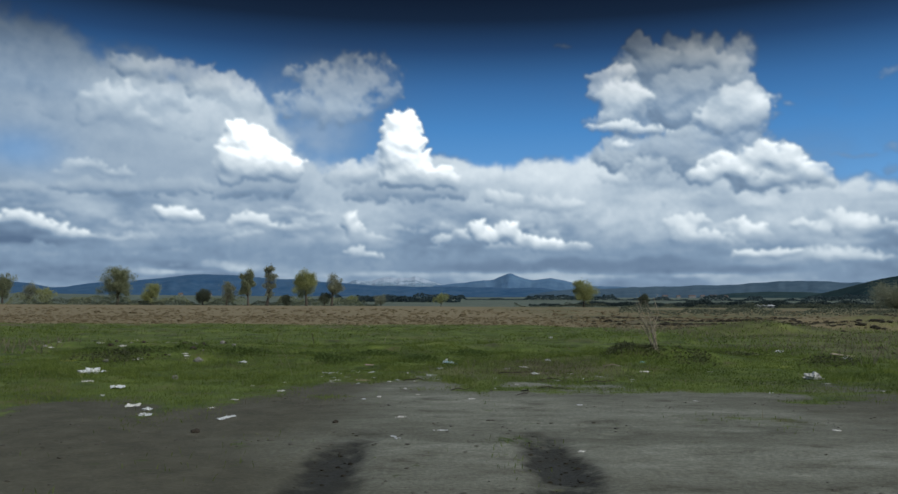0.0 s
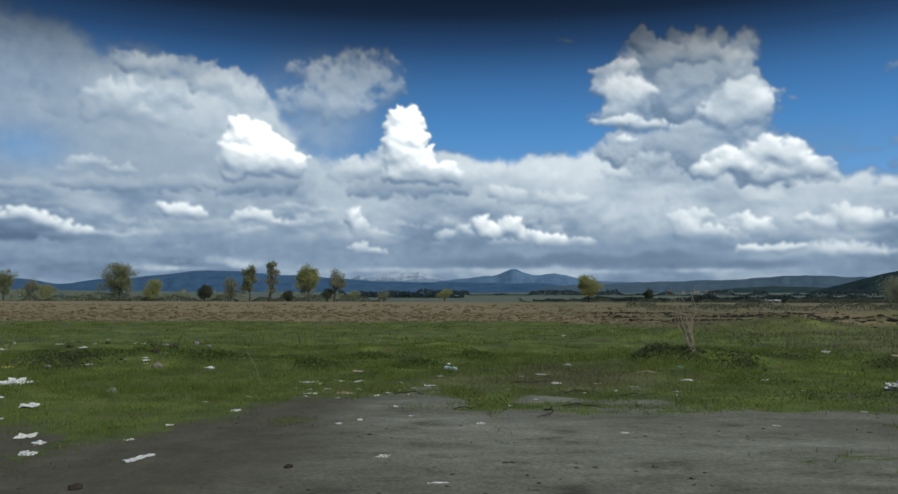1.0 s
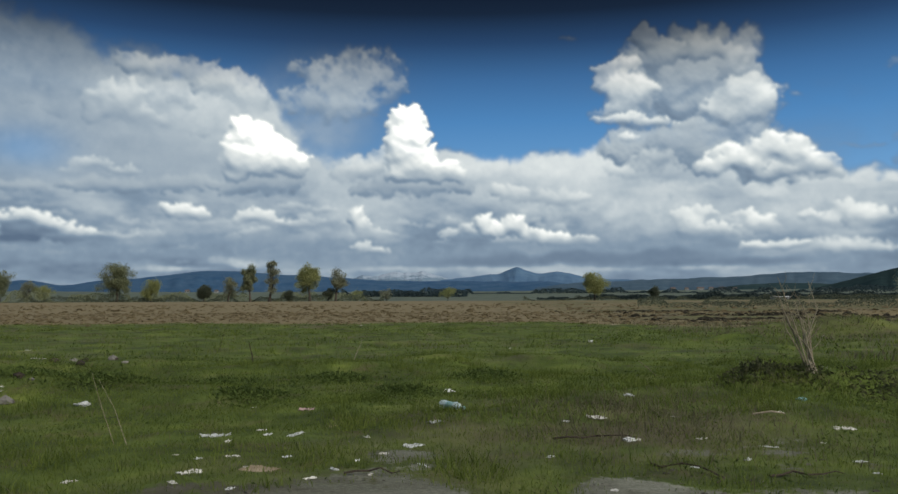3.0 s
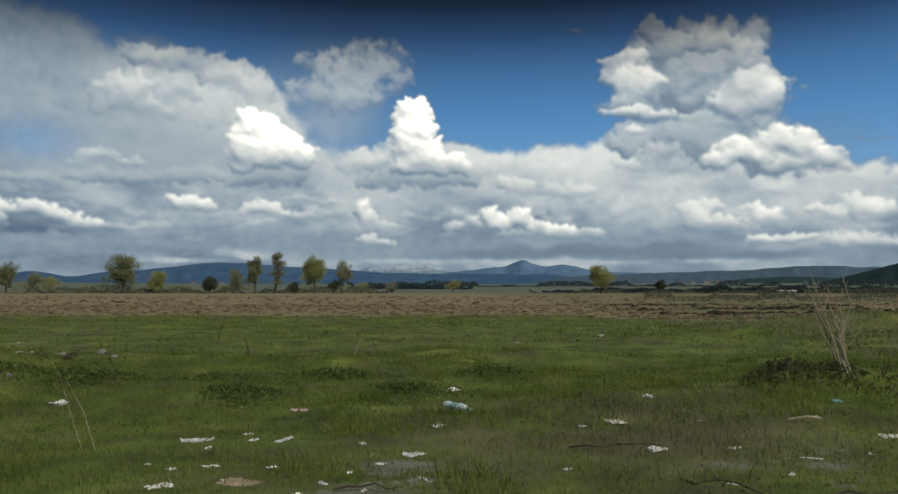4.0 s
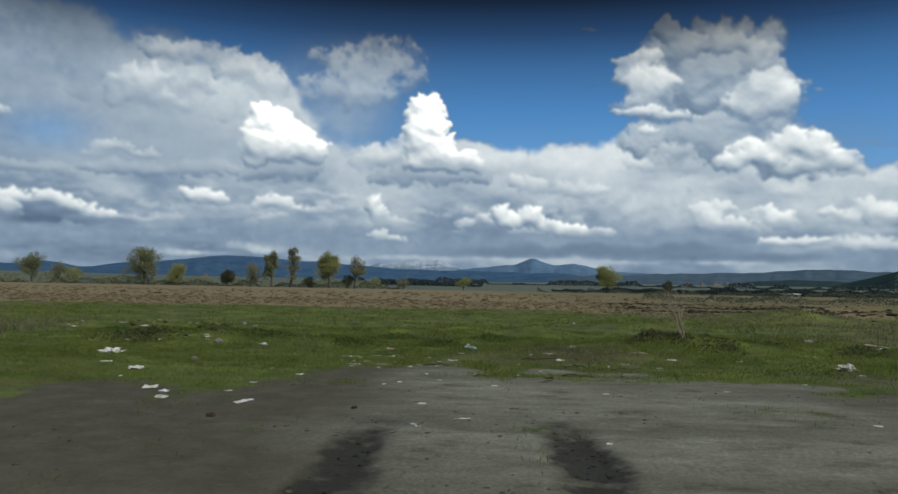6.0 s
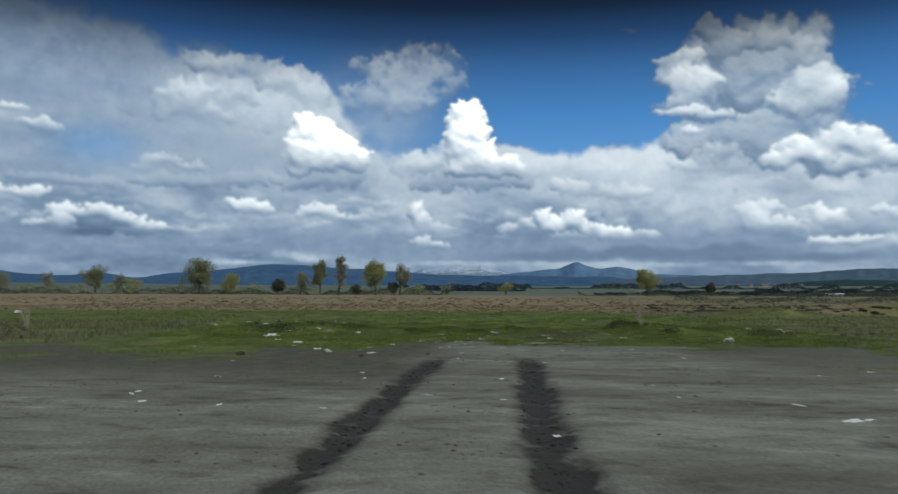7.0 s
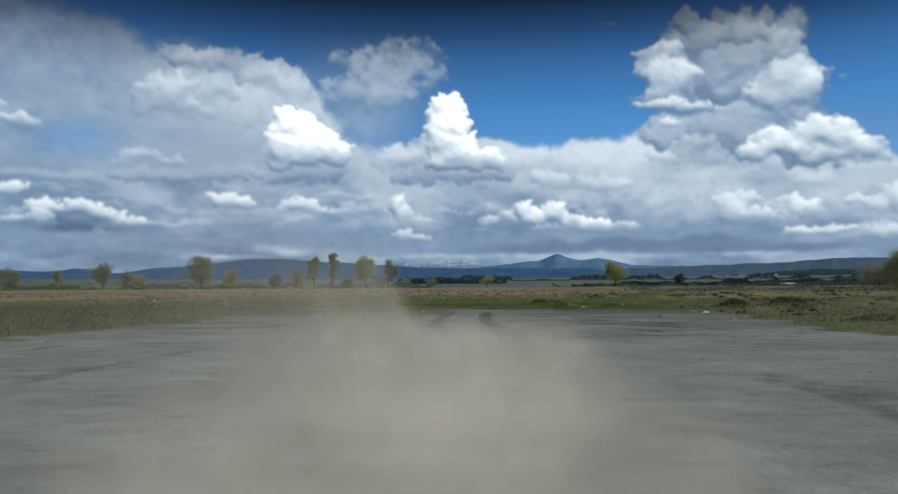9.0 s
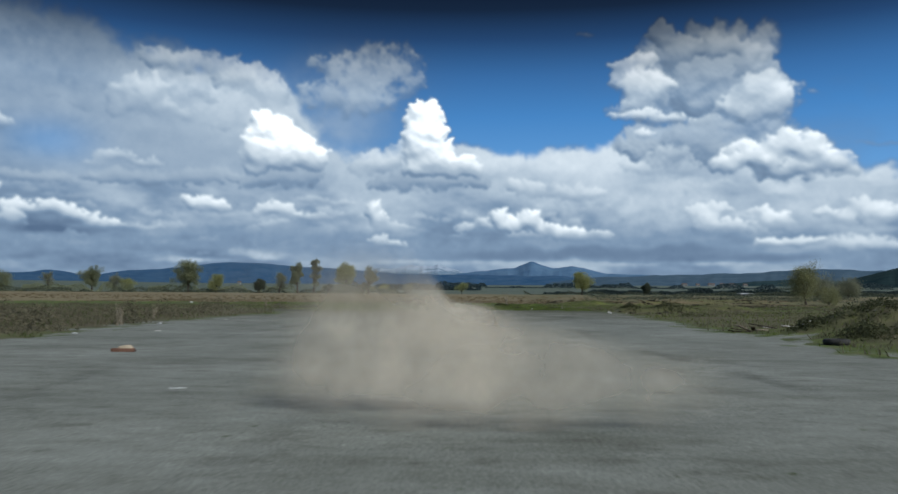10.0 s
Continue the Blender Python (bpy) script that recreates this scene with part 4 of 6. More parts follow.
def leaf_quads(centres, size, rng, stretch=1.0):
    """Small crossed leaf sheaves: one bent four-sided piece at each place."""
    n = len(centres)
    u = rng.normal(size=(n, 3))
    u /= np.linalg.norm(u, axis=1, keepdims=True)
    w = np.cross(u, rng.normal(size=(n, 3)))
    w /= np.linalg.norm(w, axis=1, keepdims=True)
    s = size * rng.uniform(0.5, 1.3, (n, 1))
    u, w = u * s * stretch, w * s
    verts = np.stack([centres - u, centres - w * 0.6, centres + u, centres + w * 0.6], 1).reshape(-1, 3)
    return verts, np.arange(4 * n).reshape(-1, 4)


def build_tree(name, label, x, y, height, width, leaf, fill, seed, bole=0.3, lobes=9):
    """A tapered leaning trunk with limbs and a gappy crown of small leaves in lobes."""
    rng = np.random.RandomState(seed)
    tree = tagged(new(name), label, "tree", "trees along the field")
    tree.location = (x, y, lie(x, y) - 0.1)
    lean = rng.uniform(-0.08, 0.08) * height
    r = 0.030 * height
    fork = Vector((lean * 0.4, rng.uniform(-0.3, 0.3), height * bole))
    pieces = [tube([(0, 0, 0), (lean * 0.15, 0, height * bole * 0.5), fork], [r * 1.5, r, r * 0.9])]
    centres, sizes = [], []
    for k in range(lobes):
        t = 2 * math.pi * (k + rng.uniform(-0.3, 0.3)) / lobes
        up = rng.uniform(bole + 0.04, 0.9)
        wide = width / 2 * 0.9 * math.sqrt(max(0.08, 1 - ((up - 0.6) / 0.42) ** 2)) * rng.uniform(0.35, 0.85)
        tip = Vector((lean + wide * math.cos(t), wide * math.sin(t), height * up))
        mid = fork.lerp(tip, 0.5) + Vector((0, 0, height * 0.04))
        pieces.append(tube([fork, mid, tip], [r * 0.55, r * 0.3, r * 0.08], 5))
        centres.append(tip)
        sizes.append(width * rng.uniform(0.17, 0.27))
    v, f = merged(pieces)
    me = mesh_of("trunk", v, f)
    me.materials.append(BARK)
    child("trunk", me, tree)
    pts = []
    for c, s in zip(centres, sizes):
        for _ in range(4):
            heart = np.array(c) + rng.normal(0, 0.5, 3) * s * (1, 1, 0.9)
            n = int(fill * 230)
            q = rng.normal(0, 0.46, (n, 3)) * s * (0.85, 0.85, 0.8)
            pts.append(heart + q)
    # the rounded body of the crown, in clumps with gaps
    n = int(fill * 3000)
    q = rng.normal(size=(n, 3))
    q = q / np.linalg.norm(q, axis=1, keepdims=True) * rng.uniform(0.15, 1.0, (n, 1)) ** 0.45
    lump = 0.80 + 0.42 * fbm(np.arctan2(q[:, 1], q[:, 0]) * 1.6 + seed, q[:, 2] * 2.4, 0.9, 3, seed)
    heart = np.array((lean, 0, height * (bole + 1.0) / 2))
    body = heart + q * lump[:, None] * (width * 0.44, width * 0.44, height * (1 - bole) * 0.47)
    pts.append(body[fbm(body[:, 0] + 9, body[:, 2] * 1.2 + body[:, 1], width * 0.22, 3, seed + 2) > 0.45])
    v, f = leaf_quads(np.concatenate(pts), (0.046 if y > 100 else 0.022) * height ** 0.5, rng, 1.3)
    v[:, 2] = np.maximum(v[:, 2], 0.05)
    me = mesh_of("crown", v, f, shade=False)
    me.materials.append(LEAF[leaf])
    child("crown", me, tree)
    return tree


def far_tree(az, dist, height, width, leaf, fill, seed, label, bole=0.3, lobes=10, name="willow_tree"):
    a = radians(az)
    build_tree(name, label, dist * math.tan(a), dist, height, width, leaf, fill, seed, bole, lobes)


ROW = 265
far_tree(-21.9, ROW, 13.6, 8.6, "green", 1.2, 1, "tall broad willow in fresh olive-green leaf", 0.25, 14)
far_tree(-19.8, ROW, 7.8, 6.6, "yellow", 1.0, 2, "round low willow in yellow-green leaf", 0.25)
far_tree(-16.4, ROW, 5.9, 4.8, "dark", 1.2, 3, "small dark round pollard willow", 0.3)
far_tree(-14.8, ROW, 8.2, 5.4, "grey", 0.45, 4, "thin budding willow with open crown", 0.25)
far_tree(-13.3, ROW, 11.4, 5.4, "green", 0.9, 5, "upright willow in olive leaf", 0.25, 11)
far_tree(-12.0, ROW, 14.2, 4.4, "grey", 0.30, 6, "tall bare slender poplar with leaning trunk", 0.18, 15, "poplar_tree")
far_tree(-9.2, ROW, 11.8, 7.6, "yellow", 1.1, 7, "round-headed willow in yellow-green leaf", 0.38, 13)
far_tree(-7.4, ROW, 11.2, 5.8, "grey", 0.55, 8, "open willow in thin pale leaf", 0.3, 10)
far_tree(-10.6, ROW, 3.8, 4.0, "dark", 0.9, 9, "low dark bush at the field's edge", 0.1, 7, "bush")
far_tree(-7.9, ROW, 4.2, 4.0, "dark", 0.9, 10, "low dark bush under a willow", 0.1, 7, "bush")
far_tree(-5.9, 320, 4.6, 5.0, "yellow", 0.5, 11, "small pale bush on the plain", 0.15, 7, "bush")
far_tree(-3.8, 330, 5.0, 5.6, "grey", 0.6, 12, "small grey-green tree on the plain", 0.2, 7)
far_tree(0.6, 330, 5.2, 6.4, "yellow", 0.5, 13, "small yellow-green tree on the plain", 0.2, 7)
far_tree(11.05, 245, 9.4, 6.4, "yellow", 1.1, 14, "lone round willow in bright yellow-green leaf", 0.3, 12)
far_tree(15.1, 420, 8.0, 5.6, "dark", 1.5, 15, "dense dark evergreen tree on the plain", 0.1, 12, "evergreen_tree")
far_tree(-37.5, ROW, 10.6, 8.2, "green", 0.9, 16, "broad willow in olive leaf", 0.25, 11)
far_tree(-34.4, ROW, 8.4, 10.5, "green", 0.8, 17, "wide low willow in olive leaf", 0.2, 12)
far_tree(-31.6, ROW, 8.0, 5.2, "grey", 0.35, 18, "thin budding willow with open crown", 0.3, 8)
far_tree(-28.7, ROW, 9.8, 7.6, "green", 0.9, 19, "broad willow in fresh olive-green leaf", 0.25, 11)
far_tree(-27.2, ROW, 7.0, 5.6, "grey", 0.6, 20, "small grey-green budding willow tree", 0.25, 8)
far_tree(-26.2, ROW, 5.4, 5.6, "yellow", 0.8, 21, "low willow bush in yellow-green leaf", 0.15, 8)
build_tree("willow_tree", "bushy young willow in pale green leaf", 42.8, 43.9, 5.0, 4.2, "olive", 1.1, 22, 0.28, 13)
build_tree("bush", "low rounded pale green bush", 46.0, 44.5, 2.3, 3.0, "olive", 1.0, 23, 0.1, 8)
build_tree("bush", "low pale green bush in rough ground", 92.0, 150.0, 5.4, 9.0, "grey", 1.0, 24, 0.1, 10)
build_tree("bush", "low pale green bush in rough ground", 101.0, 152.0, 4.6, 7.0, "grey", 0.9, 25, 0.1, 9)


# ---- woods, hedge and scrub: masses that nobody could count ----
def scatter(name, label, category, pts, size, mat, seed, stretch=1.2, upright=0.0):
    rng = np.random.RandomState(seed)
    v, f = leaf_quads(pts, size, rng, stretch)
    me = mesh_of(name, v, f, shade=False)
    me.materials.append(mat)
    return tagged(new(name, me), label, category, kind="stuff")


def belt(name, label, az0, az1, dist, depth, height, count, size, mat, seed, gap=0.35):
    """A line of far trees: crowns in uneven humps with gaps, standing on the ground."""
    rng = np.random.RandomState(seed)
    az = np.radians(rng.uniform(az0, az1, count))
    d = dist + depth * (rng.uniform(-0.5, 0.5, count))
    x, y = d * np.sin(az), d * np.cos(az)
    h = height * (0.35 + 1.0 * fbm(np.degrees(az), 0 * az, 0.8, 4, seed)) * smooth(gap - 0.12, gap + 0.1, fbm(np.degrees(az), 3 + 0 * az, 1.5, 3, seed + 3))
    z = ground_height(x, y) + h * rng.uniform(0, 1, count) ** 0.7
    return scatter(name, label, "trees", np.stack([x, y, z], -1), size, mat, seed + 9)


# both belt tones are lightened and blued: distance haze painted as leaf colour
WOOD = foliage("far_woods", (0.030, 0.046, 0.046), (0.040, 0.058, 0.056))
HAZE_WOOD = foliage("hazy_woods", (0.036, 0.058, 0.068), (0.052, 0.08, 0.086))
belt("tree_belt", "dark belt of trees across the plain", 18, 50, 520, 60, 3.6, 20000, 0.9, WOOD, 3, 0.12)
belt("tree_belt", "thin dark line of trees across the plain", 7, 22, 560, 50, 2.6, 9000, 0.7, WOOD, 5, 0.35)
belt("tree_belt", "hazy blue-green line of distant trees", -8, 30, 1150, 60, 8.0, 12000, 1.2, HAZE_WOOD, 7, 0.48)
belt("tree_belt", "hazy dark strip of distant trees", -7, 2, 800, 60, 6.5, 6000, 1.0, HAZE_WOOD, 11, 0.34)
belt("hedge", "low dark scrub along the field's far edge", -48, -4, 285, 10, 2.2, 16000, 0.2, LEAF["dark"], 13, 0.42)
belt("hedge", "low olive scrub along the field's far edge", -48, -5, 290, 10, 3.6, 24000, 0.22, LEAF["green"], 17, 0.46)
belt("hedge", "low dark scrub at the rough ground's end", 6, 50, 262, 30, 1.5, 14000, 0.18, LEAF["dark"], 19, 0.42)
belt("hedge", "low brown scrub in rough ground", 14, 50, 130, 60, 0.9, 14000, 0.11, LEAF["dark"], 23, 0.46)


def sample_ground(count, x0, x1, y0, y1, keep, seed):
    """Places on the ground, picked by the share that keep(x, y) gives."""
    rng = np.random.RandomState(seed)
    x, y = rng.uniform(x0, x1, count), rng.uniform(y0, y1, count)
    ok = rng.uniform(0, 1, count) < keep(x, y)
    x, y = x[ok], y[ok]
    return x, y, ground_height(x, y), rng


def grassy(x, y):
    lot = smooth(-1.0, 1.2, lot_depth(x, y) + 1.2 * (fbm(x, y, 0.25, 3, 28) - 0.5))
    lot = lot * (1 - 0.8 * smooth(0.54, 0.66, fbm(x * 0.6, y, 1.4, 4, 29)) * smooth(-6.5, 0.0, y) * smooth(6.5, 1.0, lot_depth(x, y)))
    return (1 - lot) * (1 - plough_share(x, y))


def blades(name, label, x, y, z, rng, tall, wide, mat):
    """Bent blades of grass: one narrow triangle and a drooping tip each."""
    n = len(x)
    t = rng.uniform(0, 2 * math.pi, n)
    h = tall * rng.uniform(0.35, 1.25, n)
    w = wide * rng.uniform(0.6, 1.4, n)
    lean = rng.normal(0, 0.45, (n, 2)) * h[:, None]
    base = np.stack([x, y, z - 0.01], -1)
    side = np.stack([np.cos(t), np.sin(t), 0 * t], -1) * w[:, None]
    mid = base + np.stack([lean[:, 0] * 0.4, lean[:, 1] * 0.4, h * 0.65], -1)
    tip = base + np.stack([lean[:, 0], lean[:, 1], h], -1)
    verts = np.stack([base - side, base + side, mid + side * 0.7, mid - side * 0.7, tip], 1).reshape(-1, 3)
    o = 5 * np.arange(n)[:, None]
    faces = np.concatenate([o + [0, 1, 2], o + [0, 2, 3], o + [3, 2, 4]], 0)
    me = mesh_of(name, verts, faces, shade=False)
    me.materials.append(mat)
    return tagged(new(name, me), label, "grass", kind="stuff")


GRASS = foliage("fresh_grass", (0.070, 0.100, 0.020), (0.180, 0.225, 0.050))
STRAW = foliage("dry_straw", (0.12, 0.102, 0.06), (0.252, 0.222, 0.144))
HERB = foliage("dark_herbs", (0.040, 0.062, 0.016), (0.125, 0.172, 0.045))
SCRUB = foliage("dark_scrub", (0.036, 0.042, 0.020), (0.10, 0.108, 0.055))
GRIT = foliage("grey_grit", (0.06, 0.056, 0.046), (0.17, 0.162, 0.14))
WEED = foliage("withered_weeds", (0.105, 0.095, 0.058), (0.215, 0.196, 0.13))

x, y, z, rng = sample_ground(150000, -9, 10, -3, 15, lambda x, y: grassy(x, y) * (0.35 + 0.9 * smooth(0.35, 0.65, fbm(x, y, 0.9, 4, 91))), 1)
blades("grass", "short fresh green grass on the verge", x, y, z, rng, 0.05, 0.003, GRASS)
x, y, z, rng = sample_ground(90000, -24, 26, 8, 42, lambda x, y: grassy(x, y) * (0.3 + smooth(0.35, 0.65, fbm(x, y, 1.5, 4, 92))), 2)
blades("grass", "green grass between the lot and the field", x, y, z, rng, 0.07, 0.0065, GRASS)
x, y, z, rng = sample_ground(330000, -7.5, 8.5, 2.5, 13.5, lambda x, y: grassy(x, y) * (0.25 + 0.8 * smooth(0.3, 0.65, fbm(x, y, 0.5, 4, 90))), 11)
blades("grass", "fine short green grass on the verge", x, y, z, rng, 0.042, 0.0022, GRASS)
x, y, z, rng = sample_ground(170000, -9, 10, 4, 16, lambda x, y: grassy(x, y) * smooth(0.44, 0.58, fbm(x, y * 1.4, 3.0, 4, 93)) * smooth(0.46, 0.62, fbm(x, y, 0.55, 4, 104)) * (0.35 + 0.65 * np.maximum(smooth(8.0, 9.5, y) * smooth(2.5, 0.0, x), smooth(3.5, 5.0, x))), 3)
scatter("herbs", "dark leafy herbs and nettles in clumps", "herbs", np.stack([x, y, z + 0.10 * rng.uniform(0, 1, len(x)) ** 1.4], -1), 0.0095, HERB, 31, 1.8)
x, y, z, rng = sample_ground(60000, -24, 26, 10, 38, lambda x, y: grassy(x, y) * smooth(0.50, 0.62, fbm(x, y * 1.6, 3.4, 4, 94)) * smooth(0.46, 0.6, fbm(x, y, 0.8, 4, 105)) * 0.8, 4)
scatter("herbs", "dark leafy herbs in clumps across the grass", "herbs", np.stack([x, y, z + 0.12 * rng.uniform(0, 1, len(x)) ** 1.4], -1), 0.022, HERB, 32, 1.8)
x, y, z, rng = sample_ground(240000, -9, 10, 5, 15.5, lambda x, y: grassy(x, y) * smooth(0.54, 0.68, fbm(x, y, 0.34, 3, 106)) * smooth(0.40, 0.6, fbm(x, y, 2.2, 4, 107)), 12)
blades("grass_tufts", "taller green grass in tufts on the verge", x, y, z, rng, 0.105, 0.0034, GRASS)
x, y, z, rng = sample_ground(120000, -24, 26, 13, 38, lambda x, y: grassy(x, y) * smooth(0.55, 0.68, fbm(x, y, 0.6, 3, 108)) * smooth(0.42, 0.6, fbm(x, y * 1.4, 3.6, 4, 109)), 13)
blades("grass_tufts", "taller green grass in tufts towards the field", x, y, z, rng, 0.13, 0.008, GRASS)
x, y, z, rng = sample_ground(14000, -22, 24, 1, 44, lambda x, y: grassy(x, y) * (0.12 + 0.8 * smooth(0.55, 0.72, fbm(x, y, 2.0, 4, 95))), 5)
blades("dry_grass", "pale dry straw among the green grass", x, y, z, rng, 0.13, 0.003, STRAW)
x, y, z, rng = sample_ground(9000, 0.2, 3.6, 5.4, 9.6, lambda x, y: np.exp(-((x - 1.9) / 1.1) ** 2 - ((y - 7.7) / 1.3) ** 2), 6)
blades("dry_grass", "patch of matted dry brown stalks", x, y, z, rng, 0.11, 0.003, WEED)
x, y, z, rng = sample_ground(60000, -34, -9.5, -48, 16, lambda x, y: (lot_depth(x, y) < -0.5) * (0.25 + 0.9 * smooth(0.42, 0.62, fbm(x, y, 1.8, 4, 96))), 7)
blades("weeds", "withered brown weeds along the lot's edge", x, y, z, rng, 0.22, 0.012, WEED)
x, y, z, rng = sample_ground(13000, -30, -9.5, -46, 12, lambda x, y: (lot_depth(x, y) < -0.2) * smooth(0.5, 0.62, fbm(x, y, 2.2, 4, 97)), 8)
blades("herbs", "dark green herbs at the lot's edge", x, y, z, rng, 0.17, 0.014, HERB)
x, y, z, rng = sample_ground(70000, 8, 44, -46, 44, lambda x, y: (lot_depth(x, y) < -0.4) * (0.2 + 0.9 * smooth(0.42, 0.62, fbm(x, y * 1.5, 2.4, 4, 98))), 9)
blades("weeds", "rough grass and withered weeds on uneven ground", x, y, z, rng, 0.16, 0.012, WEED)
x, y, z, rng = sample_ground(60000, 8, 44, -46, 30, lambda x, y: (lot_depth(x, y) < -0.1) * (0.15 + smooth(0.5, 0.62, fbm(x, y * 1.5, 3.2, 4, 99))), 10)
blades("grass", "green rough grass on uneven ground", x, y, z, rng, 0.11, 0.012, GRASS)


# ---- clods of the ploughed field ----
def clod_mesh(x, y, z, size, rng):
    """Lumps of earth with uneven faces."""
    n = len(x)
    g = (1 + 5 ** 0.5) / 2
    base = np.array([(-1, g, 0), (1, g, 0), (-1, -g, 0), (1, -g, 0), (0, -1, g), (0, 1, g), (0, -1, -g), (0, 1, -g), (g, 0, -1), (g, 0, 1), (-g, 0, -1), (-g, 0, 1)]) / 1.9
    t = rng.uniform(0, 2 * math.pi, n)
    p = base[None] * size[:, None, None] * rng.uniform(0.7, 1.2, (n, 12, 1))
    p = p + rng.normal(0, 0.12, (n, 12, 3)) * size[:, None, None]
    c, q = np.cos(t)[:, None], np.sin(t)[:, None]
    p = np.stack([(p[..., 0] * c - p[..., 1] * q) * 1.3, p[..., 0] * q + p[..., 1] * c, p[..., 2] * 0.6], -1)
    p = p + np.stack([x, y, z], -1)[:, None]
    f = np.array([(0, 11, 5), (0, 5, 1), (0, 1, 7), (0, 7, 10), (0, 10, 11), (1, 5, 9), (5, 11, 4), (11, 10, 2), (10, 7, 6), (7, 1, 8),
                  (3, 9, 4), (3, 4, 2), (3, 2, 6), (3, 6, 8), (3, 8, 9), (4, 9, 5), (2, 4, 11), (6, 2, 10), (8, 6, 7), (9, 8, 1)])
    return p.reshape(-1, 3), (12 * np.arange(n)[:, None, None] + f).reshape(-1, 3)


SOIL = foliage("turned_earth", (0.12, 0.094, 0.052), (0.225, 0.184, 0.110))
# dark tone for damp earth, and for clods that imitate shade
DARK_SHADED_SOIL = foliage("damp_and_shaded_earth", (0.022, 0.0195, 0.014), (0.060, 0.053, 0.038))
for name, label, box, count, keep, size, mat, seed in (
        ("clods", "brown clods of the ploughed field", (-45, 40, 34, 75), 9000, plough_share, 0.09, SOIL, 41),
        ("clods", "brown clods across the ploughed field", (-110, 90, 70, 150), 3000, plough_share, 0.17, SOIL, 42),
        # the dark clods on the banks also stand in for shadowed hollows
        ("clods", "dark upturned clods, standing in for shade on the earth banks", (6, 46, 20, 75), 12000, lambda x, y: smooth(9, 15, x) * smooth(0.57, 0.66, fbm(x * 0.45, y * 1.8, 3.2, 4, 101)), 0.12, DARK_SHADED_SOIL, 43),
        ("clods", "dark clods on the eastern rough ground", (10.5, 34, -10, 18), 2500, lambda x, y: smooth(0.56, 0.66, fbm(x * 0.6, y * 1.8, 2.6, 4, 102)), 0.07, DARK_SHADED_SOIL, 44),
        ("crumbs", "dark churned crumbs of earth in the wheel tracks", (-2, 2.4, -27, 1.5), 14000, lambda x, y: wheel_marks(x, y) ** 2, 0.010, DARK_SHADED_SOIL, 46),
        ("pebbles", "small stones and crumbs on the bare dirt", (-10, 10, -26, 6), 18000, lambda x, y: (lot_depth(x, y) > 0) * smooth(0.45, 0.7, fbm(x, y * 1.6, 1.4, 4, 103)), 0.010, GRIT, 45)):
    x, y, z, rng = sample_ground(count, *box, keep, seed)
    v, f = clod_mesh(x, y, z, size * np.minimum(rng.gamma(2.2, 0.4, len(x)), 2.0), rng)
    me = mesh_of(name, v, f, shade=False)
    me.materials.append(mat)
    tagged(new(name, me), label, "earth", kind="stuff")


# ---- far buildings ----
def slab(bm, x0, x1, y0, y1, z0, z1, bevel=0.0):
    made = bmesh.ops.create_cube(bm, size=1.0)["verts"]
    for v in made:
        v.co = Vector((x0 + (v.co.x + 0.5) * (x1 - x0), y0 + (v.co.y + 0.5) * (y1 - y0), z0 + (v.co.z + 0.5) * (z1 - z0)))
    if bevel:
        edges = list({e for v in made for e in v.link_edges})
        bmesh.ops.bevel(bm, geom=edges, offset=bevel, segments=1, affect="EDGES")


PLASTER = plain("pale_plaster", (0.16, 0.166, 0.17), (0.23, 0.236, 0.24), 0.6)
ROOF = plain("red_roof_tiles", (0.075, 0.055, 0.05), (0.115, 0.085, 0.075), 0.8)
METAL_ROOF = plain("pale_metal_roof", (0.3, 0.31, 0.32), (0.42, 0.43, 0.44), 0.5, 0.5)
GLASS = plain("dark_window_glass", (0.02, 0.025, 0.03), (0.05, 0.06, 0.07), 1.0, 0.15)


def build_house(name, label, az, dist, wide, deep, tall, roof_mat, rise):
    x, y = dist * math.sin(radians(az)), dist * math.cos(radians(az))
    house = tagged(new(name), label, "building")
    house.location = (x, y, lie(x, y) - 0.3)
    bm = bmesh.new()
    slab(bm, -wide / 2, wide / 2, -deep / 2, deep / 2, 0, tall)
    part("wall", bm, PLASTER, house)
    bm = bmesh.new()
    w, d = wide / 2 + 0.4, deep / 2 + 0.4
    pts = [bm.verts.new(p) for p in ((-w, -d, tall), (w, -d, tall), (w, d, tall), (-w, d, tall), (-w, 0, tall + rise), (w, 0, tall + rise))]
    for q in ((0, 1, 5, 4), (2, 3, 4, 5), (0, 4, 3), (1, 2, 5), (3, 2, 1, 0)):
        bm.faces.new([pts[k] for k in q])
    part("roof", bm, roof_mat, house)
    for k in range(max(2, int(wide / 3.5))):
        bm = bmesh.new()
        cx = -wide / 2 + wide * (k + 0.5) / max(2, int(wide / 3.5))
        slab(bm, cx - 0.5, cx + 0.5, -deep / 2 - 0.05, -deep / 2 + 0.05, tall * 0.35, tall * 0.8)
        part("window", bm, GLASS, house)


build_house("shed", "long low pale shed on the plain", 23.2, 330, 6.0, 4.0, 1.2, METAL_ROOF, 0.4)
